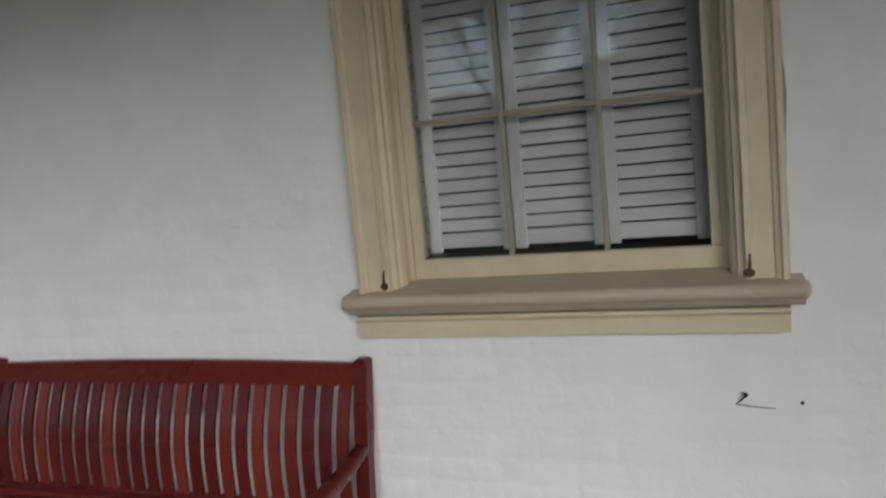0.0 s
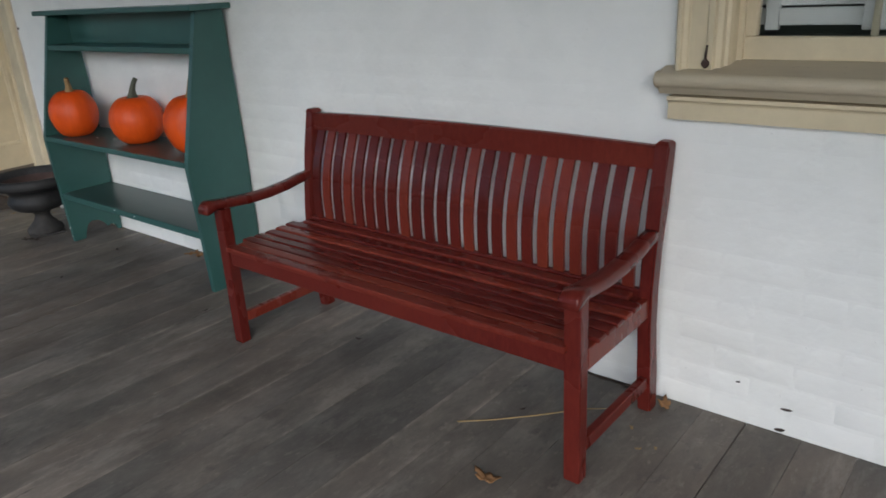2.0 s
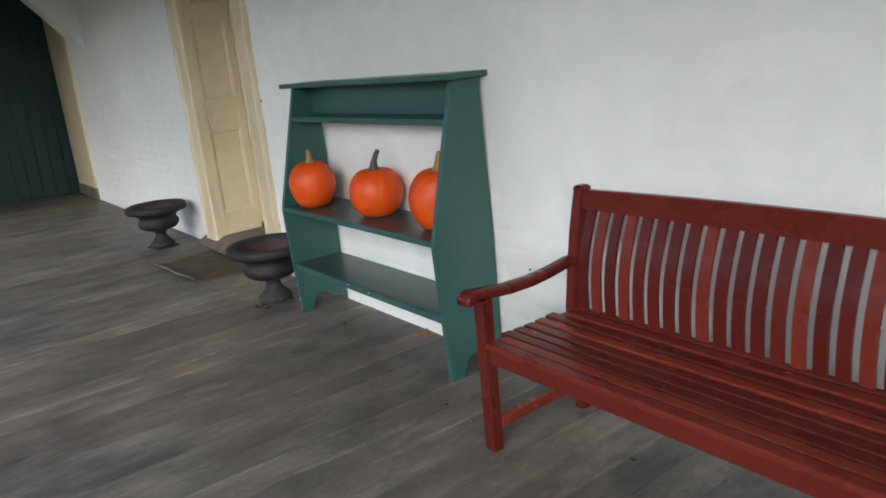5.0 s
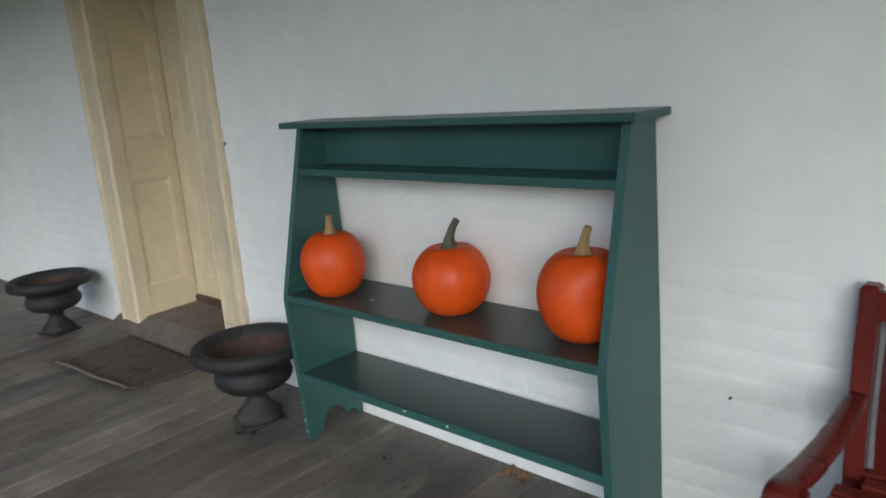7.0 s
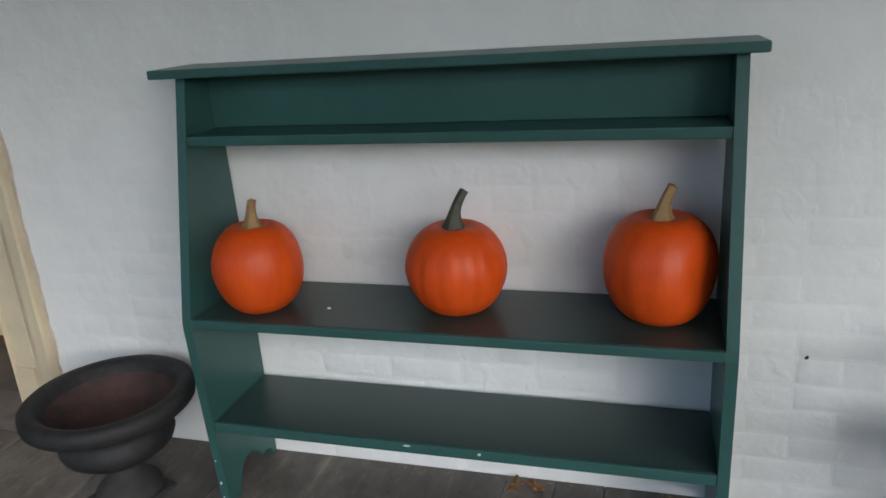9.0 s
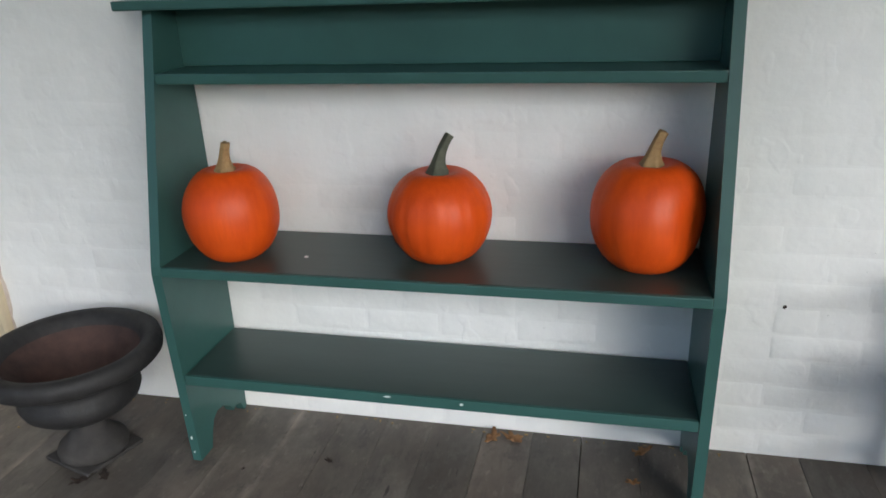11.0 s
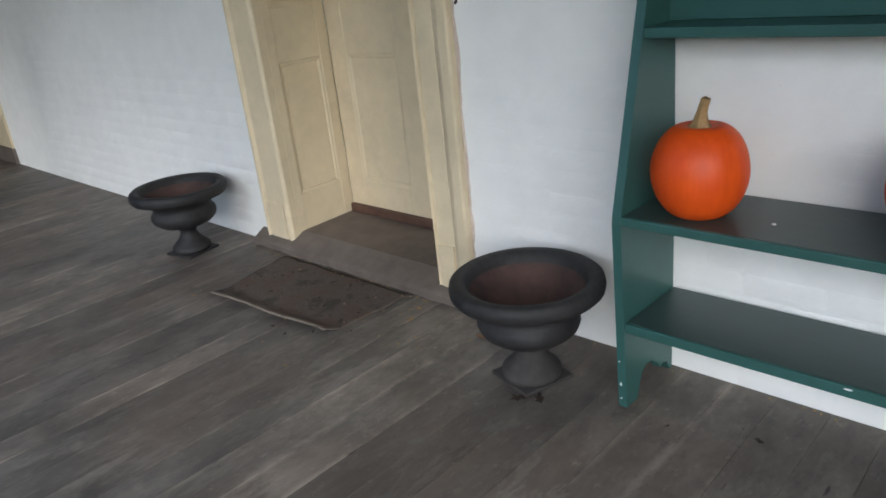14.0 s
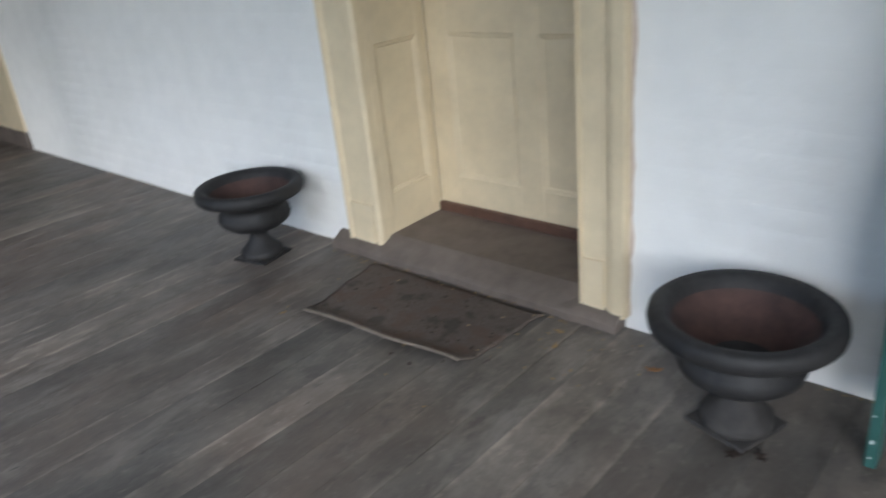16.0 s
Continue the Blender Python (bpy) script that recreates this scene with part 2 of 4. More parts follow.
REDWOOD = simple("dark_red_brown_wood", (0.05, 0.026, 0.018), (0.12, 0.06, 0.04), 0.6, 20.0)
LEAF = simple("dry_oak_leaf", (0.16, 0.075, 0.03), (0.38, 0.2, 0.085), 0.8, 50.0, 0, 0.5)
LEAF_DARK = simple("rotting_leaf", (0.02, 0.014, 0.012), (0.06, 0.04, 0.03), 0.85, 50.0, 0, 0.5)
STRAW = simple("dry_straw", (0.2, 0.13, 0.06), (0.38, 0.27, 0.13), 0.85, 50.0)
GLASS = pane_glass()
MUNTIN = painted("grimy_muntin_paint", (0.31, 0.285, 0.2), (0.2, 0.19, 0.14), 0.5, 22.0, None, 0.66)
# darker copy of the green, with the porch end's shade in its colour
SHADED_GREEN = painted("shaded_green_paint", (0.011, 0.036, 0.032), (0.05, 0.06, 0.055), 0.5, 16.0, None, 0.76)
SHUTTER = painted("white_shutter_paint", (0.61, 0.65, 0.635), (0.5, 0.54, 0.53), 0.5, 20.0, None, 0.72)
# near-black base colour stands in for the missing light indoors
ROOM = simple("room_plaster_darkened", (0.06, 0.06, 0.06), (0.1, 0.1, 0.1), 0.9, 5.0)
CEIL = painted("porch_ceiling_paint", (0.5, 0.5, 0.48), (0.4, 0.4, 0.38), 0.6, 8.0)
COLUMN = painted("white_column_paint", (0.78, 0.78, 0.76), (0.6, 0.6, 0.58), 0.5, 10.0, None, 0.72)
GRASS = simple("autumn_lawn", (0.04, 0.06, 0.02), (0.1, 0.11, 0.045), 0.95, 3.0)
HEDGE = simple("evergreen_leaves", (0.012, 0.02, 0.01), (0.035, 0.05, 0.025), 0.8, 4.0)
BARK = simple("grey_bark", (0.07, 0.06, 0.05), (0.16, 0.14, 0.12), 0.9, 12.0, 0, 0.8)
FOLIAGE = simple("thin_autumn_leaves", (0.08, 0.07, 0.025), (0.2, 0.14, 0.05), 0.8, 4.0)


# ---- mesh helpers ----
def finish(bm, name, mat, smooth=False):
    bmesh.ops.recalc_face_normals(bm, faces=bm.faces)
    me = bpy.data.meshes.new(name)
    bm.to_mesh(me)
    bm.free()
    for m in mat if isinstance(mat, (list, tuple)) else (mat,):
        me.materials.append(m)
    if smooth:
        for p in me.polygons:
            p.use_smooth = True
    return me


def part(name, bm, mat, parent=None, label="", smooth=False, at=None):
    ob = new(name, finish(bm, name, mat, smooth))
    if at is not None:
        ob.location = at
    if parent:
        ob.parent = parent
    if label:
        tagged(ob, label)
    return ob


def thing(name, at, label, category, group="", kind=""):
    ob = new(name)
    ob.empty_display_size = 0.1
    ob.location = at
    return tagged(ob, label, category, group, kind)


def box(x0, x1, y0, y1, z0, z1, bevel=0.003, seg=2, bm=None):
    own = bm is None
    bm = bm or bmesh.new()
    made = bmesh.ops.create_cube(bm, size=1.0)["verts"]
    for v in made:
        v.co = Vector(((x0 + x1) / 2 + v.co.x * (x1 - x0), (y0 + y1) / 2 + v.co.y * (y1 - y0), (z0 + z1) / 2 + v.co.z * (z1 - z0)))
    if bevel:
        edges = list({e for v in made for e in v.link_edges})
        bmesh.ops.bevel(bm, geom=edges, offset=bevel, segments=seg, affect="EDGES", profile=0.6)
    return bm


def prism(outline, axis, a, b, bevel=0.0, seg=1):
    """A closed outline pushed from a to b along an axis. Outline pairs are the other two axes in order."""
    bm = bmesh.new()
    def pt(u, v, w):
        return {"x": (w, u, v), "y": (u, w, v), "z": (u, v, w)}[axis]
    lo = [bm.verts.new(pt(u, v, a)) for u, v in outline]
    hi = [bm.verts.new(pt(u, v, b)) for u, v in outline]
    n = len(outline)
    bm.faces.new(lo)
    bm.faces.new(hi[::-1])
    for i in range(n):
        bm.faces.new((lo[i], lo[(i + 1) % n], hi[(i + 1) % n], hi[i]))
    if bevel:
        bmesh.ops.bevel(bm, geom=bm.edges[:], offset=bevel, segments=seg, affect="EDGES", profile=0.6)
    return bm


def loft(sections, closed=True):
    """Rings of points joined into one skin with capped ends."""
    bm = bmesh.new()
    rings = [[bm.verts.new(p) for p in s] for s in sections]
    n = len(rings[0])
    for r, q in zip(rings, rings[1:]):
        for i in range(n if closed else n - 1):
            bm.faces.new((r[i], r[(i + 1) % n], q[(i + 1) % n], q[i]))
    if closed:
        bm.faces.new(rings[0][::-1])
        bm.faces.new(rings[-1])
    return bm


def lathe(profile, n=48, cx=0.0, cy=0.0, top_cap=True):
    bm = bmesh.new()
    rings = []
    for r, z in profile:
        rings.append([bm.verts.new((cx + r * math.cos(2 * math.pi * k / n), cy + r * math.sin(2 * math.pi * k / n), z)) for k in range(n)])
    for r, q in zip(rings, rings[1:]):
        for i in range(n):
            bm.faces.new((r[i], r[(i + 1) % n], q[(i + 1) % n], q[i]))
    if top_cap:
        bm.faces.new(rings[0][::-1])
    bm.faces.new(rings[-1])
    return bm


def tube(points, radii, n=8):
    """A round rod through points, thick by radii."""
    sections = []
    for i, p in enumerate(points):
        p = Vector(p)
        ahead = Vector(points[min(i + 1, len(points) - 1)]) - Vector(points[max(i - 1, 0)])
        q = ahead.to_track_quat("Z", "Y")
        sections.append([p + q @ Vector((radii[i] * math.cos(2 * math.pi * k / n), radii[i] * math.sin(2 * math.pi * k / n), 0)) for k in range(n)])
    return loft(sections)


# ---- plan, in metres ----
WALL_END, WALL_RIGHT, CEILING = -9.3, 3.4, 3.1
WIN = dict(x0=-0.535, x1=0.645, in0=-0.405, in1=0.515, z0=1.06, z1=2.86)
DOOR = dict(x0=-6.24, x1=-4.815, in0=-6.02, in1=-5.0, z1=2.42, back=0.385)
PORCH_EDGE = -2.95

# ---- setting: walls ----
wall_bm = bmesh.new()
DL, DR, WL, WR = DOOR["in0"] - 0.045, DOOR["in1"] + 0.045, WIN["in0"] - 0.024, WIN["in1"] + 0.024
for x0, x1, z0, z1 in ((WALL_END, DL, -0.3, CEILING), (DL, DR, DOOR["z1"] + 0.035, CEILING), (DR, WL, -0.3, CEILING),
                       (WL, WR, -0.3, WIN["z0"] - 0.061), (WL, WR, WIN["z1"], CEILING), (WR, WALL_RIGHT, -0.3, CEILING)):
    box(x0, x1, 0.0, 0.32, z0, z1, 0, bm=wall_bm)
# house wall closing the doorway behind its leaf
box(DL - 0.25, DR + 0.25, 0.43, 0.55, -0.3, CEILING, 0, bm=wall_bm)
box(DL - 0.25, DL, 0.32, 0.43, -0.3, CEILING, 0, bm=wall_bm)
box(DR, DR + 0.25, 0.32, 0.43, -0.3, CEILING, 0, bm=wall_bm)
box(DL, DR, 0.32, 0.43, DOOR["z1"] + 0.035, CEILING, 0, bm=wall_bm)
wall = tagged(part("wall_north", wall_bm, WHITE), "thickly whitewashed old brick house wall", "wall", kind="structure")

right_bm = box(WALL_RIGHT, WALL_RIGHT + 0.3, PORCH_EDGE, 0.32, -0.3, CEILING, 0)
tagged(part("wall_east", right_bm, WHITE), "plain white plastered end wall of the porch", "wall", kind="structure")


def arch_wall():
    """The cross wall with a round arch over the porch."""
    out = [(0.0, CEILING), (0.0, 1.78)]
    y_mid = -1.42
    for k in range(1, 24):
        y = 2 * y_mid * k / 24
        out.append((y, 1.78 + 1.12 * math.sin(math.pi / 2 * (1 - abs(y - y_mid) / 1.42))))
    out += [(2 * y_mid, 1.78), (2 * y_mid, -0.02), (PORCH_EDGE - 0.05, -0.02), (PORCH_EDGE - 0.05, CEILING)]
    bm = bmesh.new()
    lo = [bm.verts.new((-9.3, y, z)) for y, z in out]
    hi = [bm.verts.new((-9.6, y, z)) for y, z in out]
    for i in range(len(out)):
        k = (i + 1) % len(out)
        bm.faces.new((lo[i], lo[k], hi[k], hi[i]))
    caps = [bm.faces.new(lo), bm.faces.new(hi[::-1])]
    bm.normal_update()
    bmesh.ops.triangulate(bm, faces=caps)
    return bm


tagged(part("wall_arch", arch_wall(), WHITE), "white plastered cross wall with a round arch", "wall", kind="structure")
beyond = bmesh.new()
box(-10.2, -9.3, 0.0, 0.32, -0.3, CEILING, 0, bm=beyond)
box(-13.0, -10.2, 0.05, 0.32, -0.3, CEILING, 0, bm=beyond)
tagged(part("wall_passage", beyond, WHITE), "dim whitewashed wall past the arch", "wall", kind="structure")

ceiling_bm = box(-13.0, WALL_RIGHT + 0.3, PORCH_EDGE - 0.3, 0.32, CEILING, CEILING + 0.15, 0)
for k in range(74):
    x = -12.9 + k * 0.22
    box(x, x + 0.008, PORCH_EDGE, 0.0, CEILING - 0.006, CEILING + 0.001, 0, bm=ceiling_bm)
tagged(part("ceiling", ceiling_bm, CEIL), "pale beaded board porch ceiling", "ceiling", kind="structure")
tagged(part("porch_beam", box(-9.3, WALL_RIGHT, PORCH_EDGE - 0.12, PORCH_EDGE + 0.14, 2.5, CEILING, 0.01), COLUMN), "white boxed beam along the porch edge", "beam", kind="structure")

floor_bm = box(-13.0, WALL_RIGHT, PORCH_EDGE, 0.5, -0.3, -0.03, 0)
floor = tagged(part("floor", floor_bm, BOARD), "weathered grey wooden porch floor of boards laid towards the wall", "floor", kind="structure")
ground_bm = bmesh.new()
bmesh.ops.create_grid(ground_bm, x_segments=40, y_segments=40, size=400)
for v in ground_bm.verts:
    v.co.z = -0.42 if v.co.length < 60 else -0.42 + 0.9 * noise.noise(v.co * 0.01)
tagged(part("ground", ground_bm, GRASS), "autumn lawn around the porch", "ground", kind="structure")

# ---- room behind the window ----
# closed shell, its darkness put into the wall colour
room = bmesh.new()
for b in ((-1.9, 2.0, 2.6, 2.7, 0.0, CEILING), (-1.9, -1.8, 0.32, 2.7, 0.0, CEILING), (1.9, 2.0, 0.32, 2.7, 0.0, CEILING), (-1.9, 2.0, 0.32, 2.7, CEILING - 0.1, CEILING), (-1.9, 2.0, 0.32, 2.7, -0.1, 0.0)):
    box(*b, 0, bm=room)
tagged(part("wall_room", room, ROOM), "room shell behind the shutters, coloured dark as if unlit", "wall", kind="structure")


# ---- window ----
def casing_profile(x_out, x_in, z0, z1):
    """One upright board of the casing: outer band, flat, inner steps."""
    s = 1 if x_in > x_out else -1
    w = abs(x_in - x_out)
    pts = [(0, 0.0), (0, -0.034), (0.006, -0.042), (0.016, -0.042), (0.02, -0.034), (0.03, -0.03), (0.034, -0.024), (w - 0.05, -0.024), (w - 0.046, -0.03), (w - 0.03, -0.032),
           (w - 0.026, -0.018), (w - 0.012, -0.014), (w - 0.008, 0.0), (w, 0.004), (w, 0.02), (0.05, 0.02), (0.05, 0.0)]
    return prism([(x_out + s * a, y) for a, y in pts], "z", z0, z1)


def window():
    w = WIN
    win = thing("window_1", (0.055, 0, 1.0), "tall cream-framed sash window with white louvred shutters behind its panes", "window", kind="structure")
    base = Matrix.Translation(-win.location)

    def piece(name, bm, mat, parent=win, label="", smooth=False):
        bmesh.ops.transform(bm, matrix=base, verts=bm.verts)
        return part(name, bm, mat, parent, label, smooth)

    for a, b in ((w["x0"], w["in0"]), (w["x1"], w["in1"])):
        piece("casing", casing_profile(a, b, 1.042, w["z1"]), CREAM)
        s = 1 if b > a else -1
        # deep jamb with stop beads
        j = [(b, 0.004), (b + s * 0.006, 0.02), (b + s * 0.006, 0.052), (b + s * 0.02, 0.052), (b + s * 0.02, 0.066), (b + s * 0.008, 0.066), (b + s * 0.008, 0.2), (b - s * 0.02, 0.2), (b - s * 0.02, 0.02)]
        piece("jamb", prism(j, "z", 1.05, w["z1"]), CREAM)
    piece("head_casing", box(w["x0"] - 0.02, w["x1"] + 0.02, -0.045, 0.02, w["z1"] + 0.001, w["z1"] + 0.14, 0.006), CREAM)
    # sill: rounded nose and a sloped top
    nose = [(0.2, 1.072), (0.05, 1.062), (-0.046, 1.041)]
    nose += [(-0.056 - 0.02 * math.sin(a), 1.0185 + 0.0205 * math.cos(a)) for a in [math.pi * k / 10 for k in range(11)]]
    nose += [(-0.05, 0.99), (-0.04, 0.978), (0.0, 0.978), (0.0, 1.0), (0.2, 1.0)]
    piece("window_sill", prism([(y, z + 0.006) for y, z in nose], "x", -0.572, 0.676), SILL, label="weathered cream sill with a rounded nose", smooth=False)
    for x, s_end in ((-0.572, -1), (0.676, 1)):
        piece("sill_end", tube([(x - s_end * 0.004, -0.05, 1.024), (x + s_end * 0.006, -0.05, 1.024), (x + s_end * 0.012, -0.05, 1.024)], [0.026, 0.022, 0.01], 14), SILL)
    ap = [(0.0, 0.978), (-0.046, 0.978), (-0.046, 0.968), (-0.036, 0.962), (-0.034, 0.956), (-0.034, 0.914), (0.0, 0.914)]
    piece("apron", prism(ap, "x", -0.548, 0.642), CREAM)
    # lower and upper sash
    x0, x1 = w["in0"] + 0.012, w["in1"] - 0.012
    for z0, z1, y, rail in ((1.068, 1.985, 0.066, 0.06), (1.95, 2.85, 0.108, 0.04)):
        sash = piece("sash", box(x0, x1, y, y + 0.036, z0, z0 + rail, 0.005), CREAM)
        def bar(name, *b, bev=0.004):
            bm = box(*b, bev)
            bmesh.ops.transform(bm, matrix=base, verts=bm.verts)
            return part(name, bm, MUNTIN if name == "muntin" else CREAM, sash)
        bar("top_rail", x0, x1, y, y + 0.036, z1 - 0.036, z1)
        bar("stile", x0, x0 + 0.036, y + 0.001, y + 0.035, z0 + rail, z1 - 0.036)
        bar("stile", x1 - 0.036, x1, y + 0.001, y + 0.035, z0 + rail, z1 - 0.036)
        gx0, gx1, gz0, gz1 = x0 + 0.036, x1 - 0.036, z0 + rail, z1 - 0.036
        for k in (1, 2):
            mx = gx0 + (gx1 - gx0) * k / 3
            bar("muntin", mx - 0.0075, mx + 0.0075, y + 0.004, y + 0.032, gz0, gz1)
        mz = gz0 + (gz1 - gz0) / 2
        bar("muntin", gx0, gx1, y + 0.006, y + 0.03, mz - 0.0075, mz + 0.0075)
        tilt = random.Random(5)
        for c in range(3):
            for r in range(2):
                px0, px1 = gx0 + (gx1 - gx0) * c / 3, gx0 + (gx1 - gx0) * (c + 1) / 3
                pz0, pz1 = (gz0, mz) if r == 0 else (mz, gz1)
                a, b2 = tilt.uniform(-0.002, 0.002), tilt.uniform(-0.002, 0.002)
                bm = bmesh.new()
                q = [(px0, a, pz0), (px1, -a, pz0), (px1, -a + b2, pz1), (px0, a + b2, pz1)]
                f = [bm.verts.new((u, y + 0.017 + d, v)) for u, d, v in q]
                g = [bm.verts.new((u, y + 0.02 + d, v)) for u, d, v in q]
                bm.faces.new(f), bm.faces.new(g[::-1])
                for i in range(4):
                    bm.faces.new((f[i], f[(i + 1) % 4], g[(i + 1) % 4], g[i]))
                bmesh.ops.transform(bm, matrix=base, verts=bm.verts)
                pane = part("pane", bm, GLASS, sash)
                pane.visible_shadow = False
    for x in (-0.452, 0.552):
        hook = piece("shutter_hook", tube([(x, -0.024, 1.066), (x, -0.04, 1.068)], [0.014, 0.009], 10), RUST, label="rusty iron shutter hook")
        bm = tube([(x, -0.032, 1.07), (x + 0.002, -0.037, 1.092), (x + 0.002, -0.03, 1.115)], [0.0045, 0.0035, 0.0025], 6)
        bmesh.ops.transform(bm, matrix=base, verts=bm.verts)
        part("pin", bm, RUST, hook)
    return win


window()


def shutter(x0, x1, back=0.0):
    """One inside louvred shutter leaf."""
    s = thing("louvred_shutter", ((x0 + x1) / 2, 0.16, 1.15), "white wooden louvred shutter closed behind the window glass", "shutter", "shutters behind the window")
    base = Matrix.Translation(-s.location)
    z0, z1, y0, y1 = 1.15, 2.78, 0.148 + back, 0.172 + back
    def piece(name, *b):
        bm = box(*b, 0.003)
        bmesh.ops.transform(bm, matrix=base, verts=bm.verts)
        return part(name, bm, SHUTTER, s)
    piece("stile", x0, x0 + 0.035, y0, y1, z0 - 0.012, z1)
    piece("stile", x1 - 0.035, x1, y0, y1, z0 - 0.012, z1)
    piece("bottom_rail", x0 + 0.035, x1 - 0.035, y0, y1, z0, z0 + 0.045)
    piece("top_rail", x0 + 0.035, x1 - 0.035, y0, y1, z1 - 0.05, z1)
    data = None
    pitch = 0.0408
    for k in range(int((z1 - z0 - 0.1) / pitch)):
        z = z0 + 0.068 + k * pitch
        if data is None:
            h, t, a = 0.0182, 0.0033, radians(20)
            pts = []
            for u, v in ((-h, -t), (h, -t), (h, t), (-h, t)):
                pts.append((v * math.cos(a) + u * math.sin(a), u * math.cos(a) - v * math.sin(a)))
            data = finish(prism(pts, "x", -(x1 - x0) / 2 + 0.034, (x1 - x0) / 2 - 0.034), "slat", SHUTTER)
        o = new("slat", data)
        o.parent = s
        o.location = (0, back, z - 1.15)
    return s


for a, b, back in ((-0.61, -0.335, 0.03), (-0.361, -0.09, 0.0), (-0.086, 0.184, 0.0), (0.19, 0.468, 0.0)):
    shutter(a, b, back)
# inner ledge takes the same darkened colour as the unlit room
tagged(part("window_stool", box(-0.42, 0.53, 0.15, 0.36, 1.08, 1.112, 0.006), ROOM), "inner window ledge under the shutters, coloured dark as if unlit", "ledge", kind="structure")


# ---- doorway ----
def panelled(x0, x1, z0, z1, cols, rows, depth=0.012):
    """A framed leaf in the xz plane, its face at y=0, with raised fields in sunk panels."""
    bm = bmesh.new()
    box(x0, x1, depth, 0.04, z0, z1, 0, bm=bm)
    xs = [x0] + [v for c in cols for v in c] + [x1]
    zs = [z0] + [v for r in rows for v in r] + [z1]
    for i in range(0, len(xs), 2):
        box(xs[i], xs[i + 1], 0.0, depth + 0.002, z0, z1, 0.002, 1, bm=bm)
    for c0, c1 in cols:
        for i in range(0, len(zs), 2):
            box(c0, c1, 0.0006, depth + 0.002, zs[i], zs[i + 1], 0.002, 1, bm=bm)
        for r0, r1 in rows:
            # a soft moulded slope from the frame down to the flat sunk field
            rings = []
            for q, dep in ((0.0, 0.0012), (0.004, 0.0035), (0.014, 0.0055), (0.02, depth - 0.001)):
                rings.append([bm.verts.new((px, dep, pz)) for px, pz in ((c0 + q, r0 + q), (c1 - q, r0 + q), (c1 - q, r1 - q), (c0 + q, r1 - q))])
            for o, i in zip(rings, rings[1:]):
                for k in range(4):
                    bm.faces.new((o[k], o[(k + 1) % 4], i[(k + 1) % 4], i[k]))
            bm.faces.new(rings[-1])
    return bm


d = DOOR
ROWS_Z = [(0.28, 0.93), (1.18, 1.78), (1.9, 2.3)]
doorway = thing("door_1", ((d["in0"] + d["in1"]) / 2, 0.2, 0.045), "cream panelled door set deep in a panelled doorway", "door", kind="structure")
dbase = Matrix.Translation(-doorway.location)


def door_piece(name, bm, mat, label="", m=None):
    if m is not None:
        bmesh.ops.transform(bm, matrix=m, verts=bm.verts)
    bmesh.ops.transform(bm, matrix=dbase, verts=bm.verts)
    return part(name, bm, mat, doorway, label)


dw = d["in1"] - d["in0"]
door_piece("door_leaf", panelled(d["in0"], d["in1"], 0.14, d["z1"], [(-5.9, -5.545), (-5.425, -5.1)], ROWS_Z), CREAM, "cream panelled door leaf", Matrix.Translation((0, d["back"], 0)))
door_piece("weather_bar", box(d["in0"] + 0.001, d["in1"] - 0.001, d["back"] - 0.022, d["back"] + 0.03, 0.096, 0.143, 0.008), REDWOOD, "dark brown wooden bar under the door")
for side in (0, 1):
    x = d["in0"] if side == 0 else d["in1"]
    turn = Matrix.Translation((x, 0.0, 0)) @ (Matrix.Rotation(radians(90), 4, "Z") if side == 0 else Matrix.Translation((0, d["back"], 0)) @ Matrix.Rotation(radians(-90), 4, "Z"))
    door_piece("reveal_panel", panelled(0.02 - 0.019 * side, d["back"] - 0.001 - 0.019 * side, 0.09, d["z1"], [(0.067, d["back"] - 0.062)], ROWS_Z), CREAM, "", turn)
door_piece("reveal_head", box(d["in0"] - 0.04, d["in1"] + 0.04, 0.02, d["back"] + 0.04, d["z1"], d["z1"] + 0.03, 0.003), CREAM)
for a, b in ((d["x0"], d["in0"]), (d["x1"], d["in1"])):
    s = 1 if b > a else -1
    w = abs(b - a)
    # a raised outer band, a wide flat and a rounded inner bead; the band and bead run down past the plinth
    band, bead = (0.03, 0.045) if s > 0 else (0.082, 0.014)
    prof = [(0, 0.0), (0, -0.03), (0.006, -0.037), (band * 0.55, -0.037), (band * 0.75, -0.032), (band - 0.004, -0.024), (band, -0.019), (band + 0.003, -0.022),
            (w - bead - 0.003, -0.022), (w - bead, -0.018), (w - bead * 0.8, -0.03), (w - bead * 0.5, -0.034), (w - bead * 0.2, -0.03), (w, -0.02), (w, 0.02), (0.05, 0.02), (0.05, 0.0)]
    door_piece("casing", prism([(a + s * p, y) for p, y in prof], "z", 0.045, d["z1"] + 0.0), CREAM)
    e0, e1 = sorted((a + s * (band + 0.002), a + s * (w - bead - 0.002)))
    door_piece("plinth_block", box(e0, e1, -0.031, 0.0, 0.043, 0.244, 0.003), CREAM)
door_piece("head_casing", box(d["x0"] - 0.01, d["x1"] + 0.01, -0.045, 0.015, d["z1"] + 0.001, d["z1"] + 0.18, 0.008), CREAM)

step_bm = bmesh.new()
rnd = random.Random(3)
cuts = [-6.33 + 1.5 * k / 24 for k in range(25)]
front = [(-0.072 + rnd.uniform(-0.006, 0.006)) for _ in cuts]
